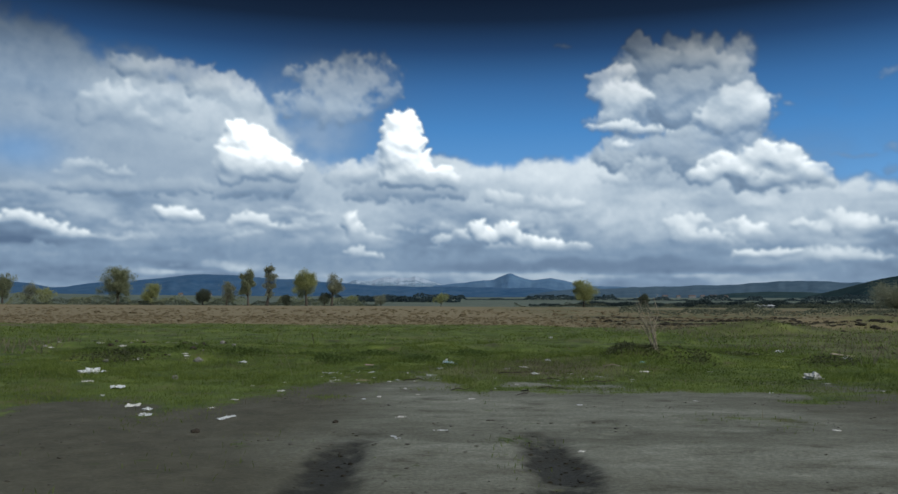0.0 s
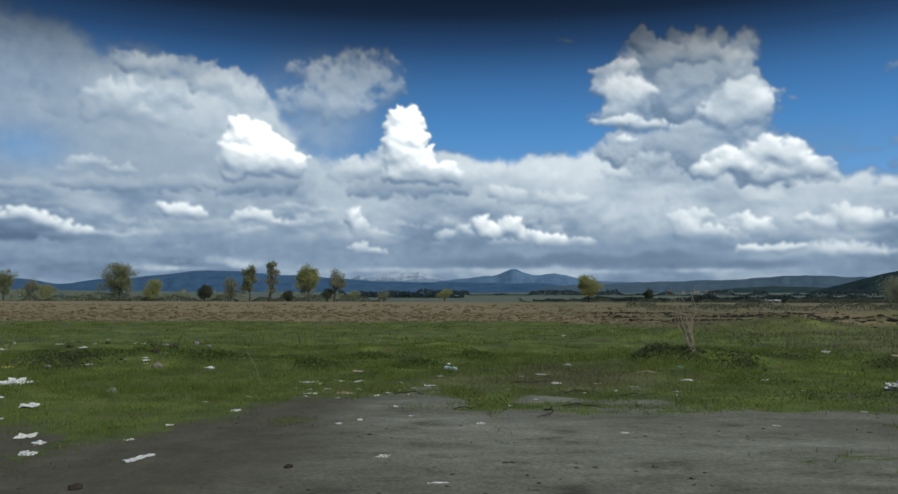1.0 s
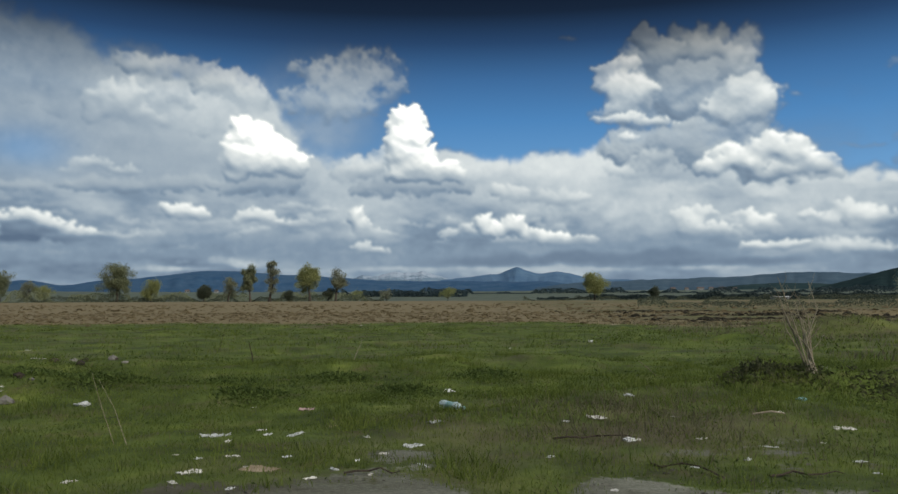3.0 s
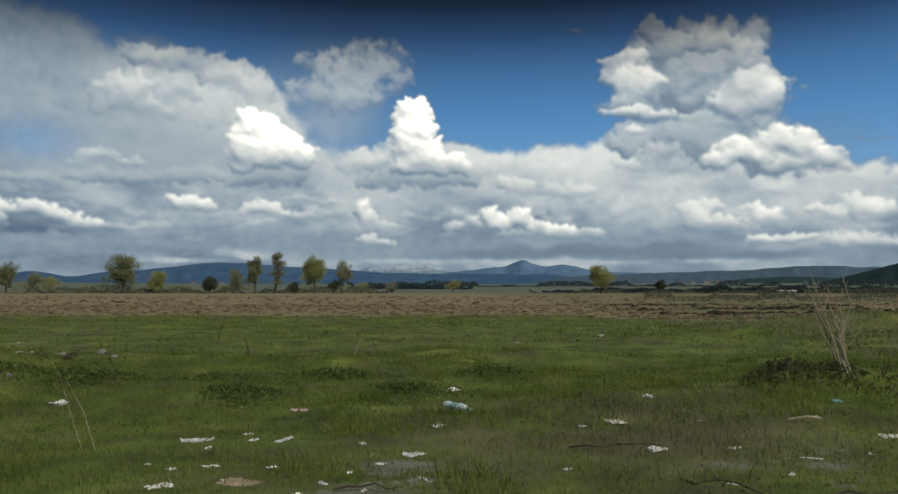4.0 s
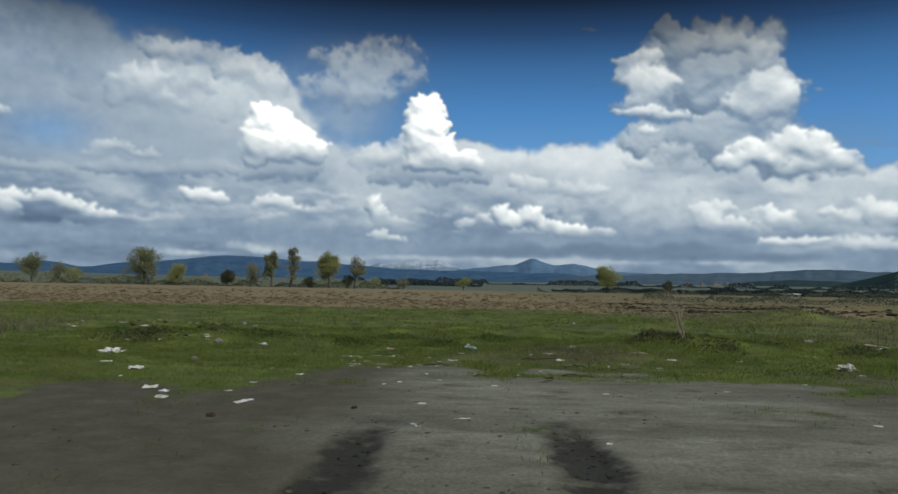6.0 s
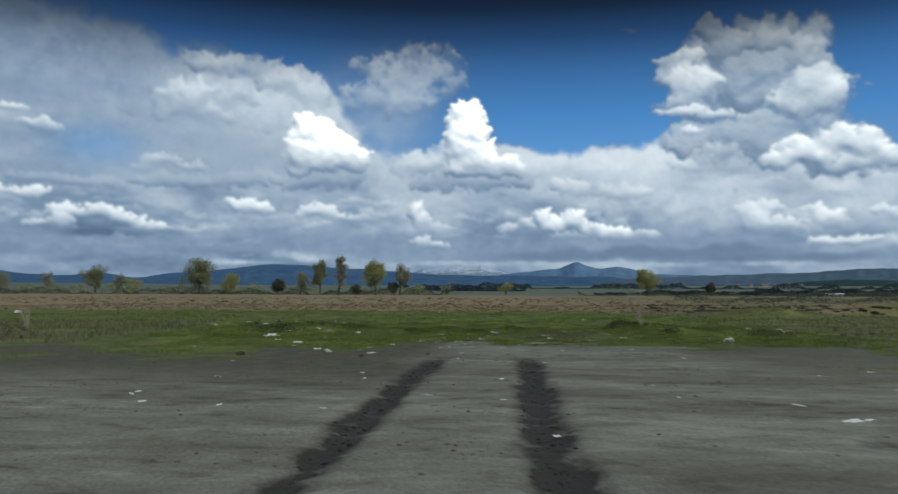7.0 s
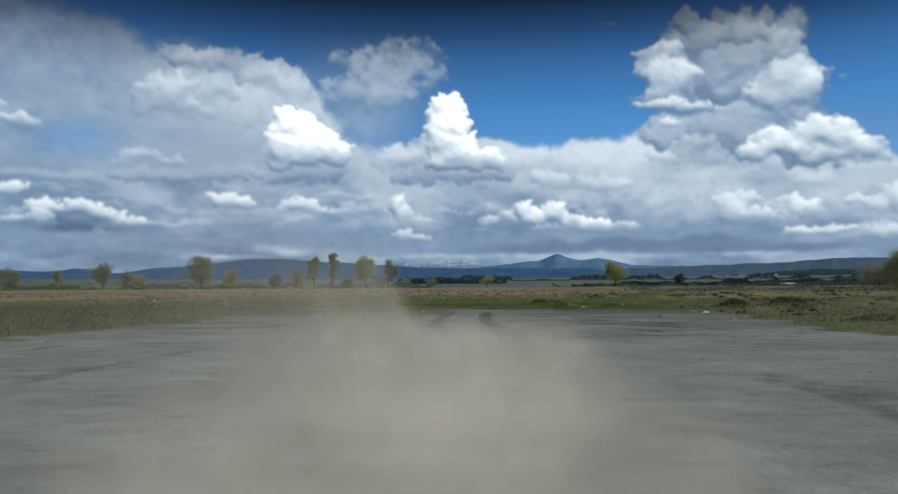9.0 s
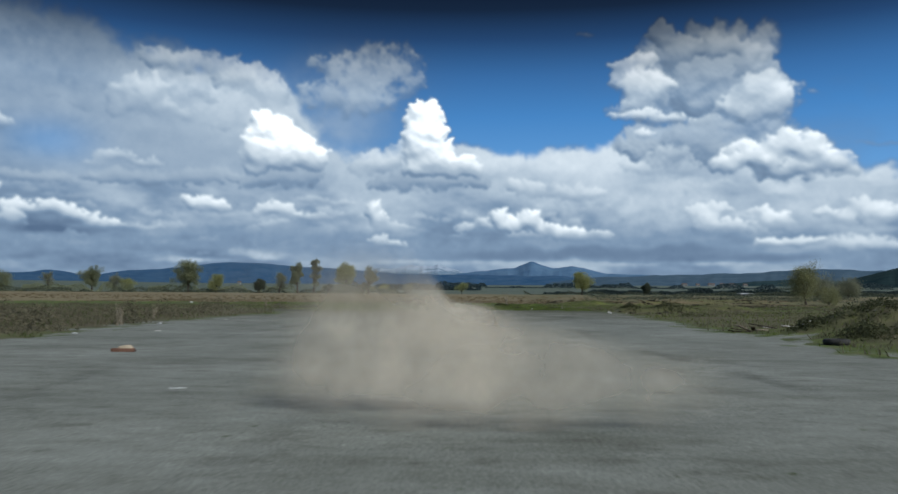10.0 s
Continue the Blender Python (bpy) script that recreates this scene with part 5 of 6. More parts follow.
for az, dist, wide, tall in ((16.4, 2300, 14, 6), (17.3, 2350, 10, 5), (18.2, 2280, 18, 6), (18.9, 2420, 12, 6), (19.6, 2330, 16, 7), (20.4, 2400, 11, 5), (31.5, 1500, 12, 5), (33.6, 1480, 9, 5), (-17.5, 1900, 9, 4), (-15.6, 1950, 8, 4)):
    build_house("house", "small pale village house with dull red-brown roof", az, dist, wide, 9, tall, ROOF, 3)


# ---- litter ----
PAPER = plain("weathered_paper", (0.36, 0.346, 0.317), (0.576, 0.569, 0.547), 6.0)
FILM = plain("dull_plastic_film", (0.324, 0.338, 0.346), (0.59, 0.598, 0.598), 5.0, 0.45)
CARD = plain("sodden_cardboard", (0.173, 0.137, 0.0936), (0.324, 0.274, 0.202), 5.0)
BLUE = plain("faded_blue_film", (0.115, 0.245, 0.259), (0.259, 0.396, 0.396), 5.0, 0.4)
PALE_BLUE = plain("pale_blue_plastic", (0.26, 0.34, 0.37), (0.46, 0.55, 0.57), 6.0, 0.3)
YELLOW = plain("yellow_plastic", (0.324, 0.288, 0.0432), (0.518, 0.475, 0.101), 5.0, 0.4)
CLOTH = plain("dirty_pink_cloth", (0.216, 0.144, 0.137), (0.374, 0.288, 0.274), 6.0)
EARTH = plain("dark_lump_of_earth", (0.0202, 0.0158, 0.0115), (0.054, 0.0432, 0.0324), 5.0, bump=0.5)
STONE = plain("grey_stone", (0.115, 0.108, 0.101), (0.23, 0.223, 0.209), 4.0, bump=0.5)
WOOD_GREY = plain("weathered_wood", (0.173, 0.144, 0.108), (0.331, 0.288, 0.23), 3.0, bump=0.4)
TWIG = plain("dark_twig_bark", (0.0252, 0.0194, 0.0144), (0.0648, 0.0518, 0.0396), 6.0, bump=0.4)
PALE_STALK = plain("pale_dry_stalk", (0.162, 0.136, 0.0978), (0.299, 0.266, 0.208), 6.0)
RUBBER = plain("dusty_black_rubber", (0.018, 0.018, 0.018), (0.05, 0.048, 0.045), 5.0, 0.8)
BRICK = plain("broken_brick", (0.072, 0.036, 0.0252), (0.158, 0.0864, 0.0612), 6.0, bump=0.5)
MORTAR = plain("sandy_mortar", (0.274, 0.223, 0.158), (0.396, 0.338, 0.259), 8.0, bump=0.5)

LITTER_BAG = [(0.15, 10.48, 0.15), (-3.86, 8.98, 0.15), (2.15, 9.1, 0.12), (1.55, 6.57, 0.11), (2.24, 5.89, 0.07), (6.26, 13.01, 0.19), (3.95, 20.76, 0.2), (-5.64, 6.22, 0.39), (-3.14, 1.62, 0.12), (8.69, 13.44, 0.24), (8.81, 10.3, 0.22), (-3.28, 2.06, 0.12), (-27.04, 29.48, 0.45), (9.76, -4.55, 0.15), (-10.31, -24.29, 0.17), (-10.05, -31.27, 0.17)]
LITTER_PAPER = [(-0.11, 8.29, 0.05), (-1.52, 6.22, 0.09), (-1.66, 5.64, 0.13), (-0.69, 6.74, 0.04), (1.5, 7.64, 0.17), (2.28, 7.8, 0.06), (2.17, 6.68, 0.07), (3.09, 6.53, 0.06), (3.55, 7.1, 0.15), (1.76, 19.94, 0.09), (-0.98, 21.17, 0.09), (7.74, 14.04, 0.14), (-6.27, 15.37, 0.12), (-5.9, 16.32, 0.1), (-9.8, 19.39, 0.13), (-3.45, 35.66, 0.15), (-5.02, 4.59, 0.13), (-3.56, 2.43, 0.18), (-2.64, 2.29, 0.07), (-2.2, 4.06, 0.1), (-0.48, 1.54, 0.09), (4.78, 7.31, 0.09), (12.59, 15.33, 0.18), (-1.52, -6.2, 0.06), (10.96, -3.47, 0.12), (10.79, -5.29, 0.15), (7.65, -5.63, 0.11), (7.39, -11.92, 0.07), (9.3, -8.78, 0.09), (-8.44, -29.49, 0.15)]
LITTER_PAPER_MORE = [(-9.31, -19.46, 0.13), (-3.61, -39.36, 0.05), (-10.9, -22.63, 0.14)]
LITTER_SHEET = [(0.0, 7.56, 0.13), (-1.93, 7.23, 0.22), (-0.17, 6.55, 0.13), (-4.44, 4.22, 0.26), (12.26, 3.09, 0.54)]
LITTER_CARD = [(-1.21, 5.78, 0.2), (-0.94, 7.62, 0.08), (0.75, 7.67, 0.05), (-0.28, 26.4, 0.29), (0.01, 39.33, 0.51), (-8.23, 15.33, 0.25), (-7.18, 15.8, 0.31), (8.19, 36.2, 0.59)]
LITTER_RAG = [(-1.36, 8.58, 0.13)]
LITTER_STRIP = [(-1.21, 7.12, 0.21), (-0.08, 5.81, 0.12), (2.59, 6.37, 0.12), (-2.27, 1.51, 0.25), (-0.07, 0.7, 0.12), (-0.48, 0.31, 0.15), (2.22, -3.85, 0.09), (2.27, -5.09, 0.11), (2.91, -5.59, 0.07), (2.92, -6.63, 0.08), (3.57, -6.61, 0.3), (3.4, -5.59, 0.17), (-0.58, -4.99, 0.12), (-3.96, -5.25, 0.14), (10.2, -0.09, 0.27), (-1.59, -17.34, 0.12), (-3.0, -43.37, 0.16)]
LITTER_TWIG = [(2.92, 7.52, 0.3), (7.29, 11.97, 0.29), (-2.71, -20.51, 0.43)]
LITTER_BLUE = [(3.95, 8.78, 0.15)]
LITTER_YELLOW = [(-7.17, 8.81, 0.22)]
LITTER_LUMP = [(-4.07, 5.48, 0.2), (4.23, -11.78, 0.08)]
LITTER_CLOD = [(-2.3, 0.54, 0.11), (-1.11, 1.16, 0.08), (1.57, -7.53, 0.05), (-4.59, 0.53, 0.22), (7.17, -6.72, 0.12), (3.84, -10.41, 0.09), (-2.2, -19.27, 0.05)]
LITTER_HEAP = [(6.0, 6.03, 0.33), (10.08, -2.43, 0.25)]
LITTER_BOULDER = [(13.17, -23.76, 0.4)]


def settle(ob, x, y, turn, sink=0.005):
    ob.location = (x, y, lie(x, y) - sink)
    ob.rotation_euler = (0, 0, turn)
    return ob


def crumpled(name, label, category, x, y, wide, deep, high, mat, seed):
    """A creased sheet with a thickness, lying in uneven folds."""
    rng = np.random.RandomState(seed)
    n, m = 9, 7
    u, v = np.meshgrid(np.linspace(-0.5, 0.5, n), np.linspace(-0.5, 0.5, m))
    ru = 0.5 + 0.5 * fbm(np.degrees(np.arctan2(v, u)) / 40 + seed, 0 * u, 1.0, 3, seed)
    px, py = u * wide * (0.75 + 0.5 * ru) , v * deep * (0.75 + 0.5 * ru)
    creases = np.abs(fbm(u * 3 + seed, v * 3, 0.9, 4, seed, 0.6) - 0.5) * 2
    pz = high * (0.15 + creases) + rng.normal(0, high * 0.06, u.shape)
    pz = pz - pz.min() + 0.002
    top = np.stack([px, py, pz], -1).reshape(-1, 3)
    low = top - (0, 0, 0.004)
    f = grid_faces(m, n)
    ring = [k for k in range(n)] + [n * r + n - 1 for r in range(1, m)] + [n * (m - 1) + k for k in range(n - 2, -1, -1)] + [n * r for r in range(m - 2, 0, -1)]
    rim = [(ring[k], ring[(k + 1) % len(ring)], ring[(k + 1) % len(ring)] + n * m, ring[k] + n * m) for k in range(len(ring))]
    me = mesh_of(name, np.concatenate([top, low]), np.concatenate([f, f[:, ::-1] + n * m, np.array(rim)[:, ::-1]]), shade=False)
    me.materials.append(mat)
    ob = tagged(new(name, me), label, category, "litter")
    return settle(ob, x, y, rng.uniform(0, 6.28))


def lumpy(name, label, category, x, y, wide, high, mat, seed, crease=0.35, level=2, group="litter"):
    """A creased or broken lump that rests on the ground."""
    rng = np.random.RandomState(seed)
    bm = bmesh.new()
    bmesh.ops.create_icosphere(bm, subdivisions=level, radius=0.5)
    for v in bm.verts:
        c = v.co.copy()
        k = 1 + crease * (abs(noise.noise(c * 3.1 + Vector((seed, 0, 0)))) * 2 - 0.6) + crease * 0.5 * noise.noise(c * 7 + Vector((0, seed, 0)))
        v.co = Vector((c.x * k * wide, c.y * k * wide * 0.75, (max(c.z, -0.35) + 0.35) * k * high * 1.15))
    me = bpy.data.meshes.new(name)
    bm.to_mesh(me)
    bm.free()
    me.materials.append(mat)
    ob = tagged(new(name, me), label, category, group)
    return settle(ob, x, y, rng.uniform(0, 6.28), 0.01)


def stick(name, label, category, points, radii, mat, group="twigs", sides=6):
    """A bent stem through points of x, y and height over the ground."""
    base = points[0]
    z0 = lie(base[0], base[1])
    local = [(p[0] - base[0], p[1] - base[1], p[2]) for p in points]
    v, f = tube(local, radii, sides)
    v.append(tuple(local[-1]))
    tip = len(v) - 1
    f = list(f) + [(tip - sides + k, tip - sides + (k + 1) % sides, tip, tip) for k in range(sides)]
    me = bpy.data.meshes.new(name)
    me.from_pydata(v, [], [q if q[2] != q[3] else q[:3] for q in f])
    me.materials.append(mat)
    ob = tagged(new(name, me), label, category, group)
    ob.location = (base[0], base[1], z0)
    return ob


def build_bottle(x, y, long_, turn):
    """A lying plastic bottle with a blue label band and cap."""
    bottle = tagged(new("plastic_bottle"), "crushed clear plastic bottle with blue label", "bottle", "litter")
    r = long_ * 0.13
    profile = [(0.0, 0.55), (0.02, 0.9), (0.06, 1.0), (0.2, 0.92), (0.3, 1.0), (0.45, 0.86), (0.6, 0.98), (0.72, 0.9), (0.82, 0.55), (0.9, 0.34), (0.95, 0.33)]

    def turned(prof, grow, name, mat, label):
        v, f = tube([(p * long_, 0, 0) for p, _ in prof], [q * r * grow for _, q in prof], 12)
        v = [(a, b * (1.0 + 0.1 * math.sin(a * 40)), c * (0.85 + 0.08 * math.sin(a * 33)) + r * 0.85) for a, b, c in v]
        n = len(v)
        me = bpy.data.meshes.new(name)
        me.from_pydata(v, [], list(f) + [tuple(range(11, -1, -1)), tuple(range(n - 12, n))])
        me.materials.append(mat)
        child(name, me, bottle, label)

    turned(profile, 1.0, "body", PALE_BLUE, "clear dull plastic body")
    turned([(0.3, 1.0), (0.38, 0.93), (0.45, 0.86), (0.53, 0.93), (0.6, 0.98)], 1.04, "label_band", BLUE, "faded blue band")
    turned([(0.93, 0.42), (0.94, 0.44), (0.985, 0.44), (1.0, 0.4)], 1.0, "cap", BLUE, "blue screw cap")
    settle(bottle, x, y, turn)


build_bottle(0.06, 8.62, 0.40, -0.95)
seed = 100
for rows, make in (
        (LITTER_BAG, lambda x, y, s, n: lumpy("plastic_bag", "crumpled white plastic bag on the grass", "bag", x, y, s, s * 0.28, FILM, n, 0.5, 3)),
        (LITTER_PAPER + LITTER_PAPER_MORE, lambda x, y, s, n: crumpled("paper_scrap", "creased off-white paper scrap on the ground", "paper", x, y, s, s * 0.7, s * 0.22, PAPER, n)),
        (LITTER_SHEET, lambda x, y, s, n: crumpled("plastic_sheet", "torn grey-white plastic sheet lying flat", "plastic", x, y, s, s * 0.6, s * 0.2, FILM, n)),
        (LITTER_CARD, lambda x, y, s, n: crumpled("cardboard_piece", "sodden beige piece of cardboard", "cardboard", x, y, s, s * 0.7, s * 0.15, CARD, n)),
        (LITTER_RAG, lambda x, y, s, n: crumpled("rag", "dirty pinkish cloth rag in the grass", "rag", x, y, s, s * 0.8, s * 0.4, CLOTH, n)),
        (LITTER_STRIP, lambda x, y, s, n: crumpled("plastic_strip", "narrow pale strip of torn plastic", "plastic", x, y, s, s * 0.25, s * 0.1, FILM, n)),
        (LITTER_BLUE, lambda x, y, s, n: lumpy("plastic_bag", "crumpled pale teal plastic bag in grass", "bag", x, y, s, s * 0.3, BLUE, n)),
        (LITTER_YELLOW, lambda x, y, s, n: crumpled("plastic_wrapper", "bright yellow plastic wrapper in the grass", "wrapper", x, y, s, s * 0.5, s * 0.2, YELLOW, n)),
        (LITTER_LUMP, lambda x, y, s, n: lumpy("stone", "grey broken stone on the dirt", "stone", x, y, s, s * 0.6, STONE, n, 0.25)),
        (LITTER_CLOD, lambda x, y, s, n: lumpy("earth_clod", "dark lump of damp earth on the dirt", "earth", x, y, s, s * 0.55, EARTH, n, 0.3)),
        (LITTER_HEAP, lambda x, y, s, n: lumpy("plastic_bag", "torn bright white plastic bag, half full", "bag", x, y, s, s * 0.32, PAPER, n, 0.6, 3)),
        (LITTER_BOULDER, lambda x, y, s, n: lumpy("sack", "full white sack lying in rough grass", "sack", x, y, s, s * 0.75, PAPER, n, 0.15, 3)),
        (LITTER_TWIG, lambda x, y, s, n: stick("twig", "pale dry twig lying on the ground", "twig", [(x, y, 0.02), (x + s * 0.5, y - s * 0.1, 0.05), (x + s, y + s * 0.12, 0.02)], [0.012, 0.010, 0.005], PALE_STALK))):
    for x, y, size in rows:
        seed += 1
        make(x, y, size * (0.8 if rows in (LITTER_CLOD, LITTER_LUMP) else 1.05), seed)
speck = np.random.RandomState(31)
for k in range(70):
    x, y = speck.normal(0.8, 3.6), speck.normal(6.2, 1.5)
    if k > 40:
        x, y = speck.uniform(-6, 9), speck.uniform(-9, 4)
    crumpled("paper_scrap", "small torn white paper scrap on the ground", "paper", x, y, speck.uniform(0.035, 0.09), speck.uniform(0.03, 0.06), 0.02, PAPER if k % 3 else FILM, 400 + k)


for k in range(34):
    x, y, size = speck.uniform(-10, -4.6), speck.normal(14.0, 0.35), speck.uniform(0.06, 0.2)
    if k > 22:
        x, y = speck.normal(-5.6, 0.5), speck.normal(9.9, 0.4)
    if k % 3:
        lumpy("stone", "broken grey stone lying in the grass", "stone", x, y, size * 1.2, size * 0.5, STONE if k % 2 else EARTH, 700 + k, 0.3, 1, "stones in the grass")
    else:
        crumpled("paper_scrap", "small torn white paper scrap on the ground", "paper", x, y, size, size * 0.6, size * 0.3, PAPER, 700 + k)


def build_plank(x, y, long_, wide, thick, turn, tilt, mat, label):
    bm = bmesh.new()
    slab(bm, -long_ / 2, long_ / 2, -wide / 2, wide / 2, 0, thick, thick * 0.18)
    for v in bm.verts:
        v.co.y += 0.03 * long_ * math.sin(v.co.x / long_ * 3)
    me = bpy.data.meshes.new("plank")
    bm.to_mesh(me)
    bm.free()
    me.materials.append(mat)
    ob = tagged(new("plank", me), label, "plank", "scrap boards")
    ob.location, ob.rotation_euler = (x, y, lie(x, y) + 0.5 * long_ * math.sin(abs(tilt)) - 0.01), (0, tilt, turn)


build_plank(9.3, 11.4, 1.05, 0.05, 0.03, 0.5, 0.10, WOOD_GREY, "pale grey wooden lath lying in grass")
for k, (dx, dy, l, t, lean, mat, label) in enumerate(((0, 0, 0.9, 0.3, 0.12, EARTH, "charred dark board on a scrap pile"), (0.35, 0.1, 0.7, 1.1, 0.2, EARTH, "charred dark board on a scrap pile"),
                                                     (0.6, -0.15, 0.55, 0.1, 0.05, WOOD_GREY, "pale weathered board on a scrap pile"), (0.15, 0.3, 0.8, 0.6, 0.25, WOOD_GREY, "pale weathered board on a scrap pile"),
                                                     (1.0, 0.2, 0.6, -0.2, 0.08, PAPER, "white painted board on a scrap pile"), (-0.3, 0.15, 0.6, 0.9, 0.1, EARTH, "charred dark board on a scrap pile"),
                                                     (0.75, 0.05, 1.1, -0.45, 0.16, EARTH, "charred dark board on a scrap pile"), (1.35, -0.1, 0.5, 0.35, 0.1, PAPER, "white painted board on a scrap pile"),
                                                     (-0.1, -0.2, 0.7, -0.15, 0.06, EARTH, "charred dark board on a scrap pile"))):
    build_plank(9.35 + dx, -27.9 + dy, l, 0.12, 0.03, t, lean, mat, label)

# broken brick block with mortar on the gravel
block = tagged(new("brick_block"), "broken dark brick block with sandy mortar on top", "brick")
bm = bmesh.new()
slab(bm, -0.23, 0.2, -0.07, 0.07, 0, 0.075, 0.012)
part("brick_body", bm, BRICK, block)
bm = bmesh.new()
bmesh.ops.create_icosphere(bm, subdivisions=2, radius=0.5)
for v in bm.verts:
    k = 1 + 0.3 * noise.noise(v.co * 4)
    v.co = Vector((v.co.x * 0.3 * k + 0.03, v.co.y * 0.13 * k, 0.075 + max(v.co.z, -0.05) * 0.13 * k))
part("mortar", bm, MORTAR, block, "sandy beige mortar lump")
settle(block, -6.06, -37.58, 0.15)

# old tyre in the weeds
tyre = tagged(new("tyre"), "old black tyre lying among weeds", "tyre")
v, f = [], []
for i in range(28):
    a = 2 * math.pi * i / 28
    for j in range(10):
        b = 2 * math.pi * j / 10
        r = 0.22 + 0.085 * math.cos(b) * (1.05 if i % 2 else 1.0)
        v.append((r * math.cos(a), r * math.sin(a), 0.075 + 0.08 * max(-0.9, min(0.9, math.sin(b) * 1.2))))
    f += [(i * 10 + j, ((i + 1) % 28) * 10 + j, ((i + 1) % 28) * 10 + (j + 1) % 10, i * 10 + (j + 1) % 10) for j in range(10)]
me = mesh_of("tread", v, f)
me.materials.append(RUBBER)
child("tread", me, tyre)
settle(tyre, 9.3, -34.1, 0)

# dark bent branches on the lot's edge
bend_rng = np.random.RandomState(77)
for x, y, turn, long_, r in ((0.95, 6.65, -0.2, 0.75, 0.010), (1.05, 3.95, -0.5, 0.6, 0.009), (1.5, 5.75, -0.25, 0.8, 0.010), (1.3, 4.3, 0.1, 0.5, 0.007),
                             (2.15, 5.3, 0.35, 0.55, 0.009), (-0.6, 5.5, -0.35, 0.5, 0.008), (0.1, 4.0, 0.2, 0.4, 0.007)):
    pts, heading = [(x, y, 0.015)], turn
    for k in range(6):
        heading += bend_rng.normal(0, 0.45)
        x, y = x + long_ / 6 * math.cos(heading), y + long_ / 6 * math.sin(heading)
        pts.append((x, y, 0.012 + 0.05 * bend_rng.uniform(0, 1) * math.sin((k + 1) / 6 * 3.1)))
    stick("branch", "dark bent branch lying on the dirt", "branch", pts, [r, r * 0.95, r * 0.85, r * 0.75, r * 0.6, r * 0.45, r * 0.25], TWIG)

# dry weed with several bare stems
weed_rng = np.random.RandomState(12)
weed = tagged(new("dry_weed"), "tall bare dry weed with pale stems", "weed")
weed.location = (4.45, 9.55, lie(4.45, 9.55) - 0.03)
for k in range(10):
    t, tall = weed_rng.uniform(0, 6.28), weed_rng.uniform(0.43, 1.15)
    out = weed_rng.uniform(0.05, 0.22) * tall
    dx, dy = math.cos(t) * out - weed_rng.uniform(0.0, 0.42) * tall, math.sin(t) * out
    kink = weed_rng.normal(0, 0.05, 2)
    spine = [(0.06 * math.cos(t), 0.06 * math.sin(t), 0), (dx * 0.3 + kink[0], dy * 0.3, tall * 0.35), (dx * 0.6 - kink[1], dy * 0.6, tall * 0.7), (dx, dy, tall)]
    pieces = [tube(spine, [0.0105, 0.0085, 0.006, 0.003], 5)]
    for q in (0.4, 0.5, 0.6, 0.68, 0.76, 0.84, 0.92):
        a = weed_rng.uniform(0, 6.28)
        l = weed_rng.uniform(0.08, 0.22)
        pieces.append(tube([(dx * q * 0.9, dy * q * 0.9, tall * q), (dx * q * 0.9 + l * 0.5 * math.cos(a), dy * q * 0.9 + l * 0.5 * math.sin(a), tall * q + l * 0.5), (dx * q + l * 0.8 * math.cos(a), dy * q + l * 0.8 * math.sin(a), tall * q + l)], [0.0025, 0.002, 0.001], 4))
    v, f = merged(pieces)
    me = mesh_of("stem", v, f)
    me.materials.append(PALE_STALK)
    child("stem", me, weed)

for pts, r, mat, label in (([(-3.25, 14.3, 0), (-3.27, 14.3, 0.2), (-3.33, 14.3, 0.42)], 0.014, TWIG, "thin dark stick standing in grass"),
                           ([(-2.5, 6.7, 0), (-2.62, 6.75, 0.28), (-2.78, 6.8, 0.52)], 0.0025, PALE_STALK, "pale dry grass stalk, leaning"),
                           ([(-2.62, 6.75, 0), (-2.75, 6.8, 0.3), (-2.86, 6.85, 0.58)], 0.0025, PALE_STALK, "pale dry grass stalk, leaning"),
                           ([(3.2, 11.8, 0), (3.1, 11.8, 0.1), (2.95, 11.85, 0.22)], 0.008, PALE_STALK, "pale dry grass stalk, leaning"),
                           ([(-5.2, 19.2, 0), (-5.1, 19.2, 0.4), (-4.92, 19.2, 0.85)], 0.006, TWIG, "thin dark stick standing in grass"),
                           ([(-1.4, 13.6, 0), (-1.35, 13.6, 0.15), (-1.25, 13.6, 0.35)], 0.006, PALE_STALK, "pale dry grass stalk, leaning")):
    stick("stalk", label, "stalk", pts, [r, r * 0.8, r * 0.4], mat)


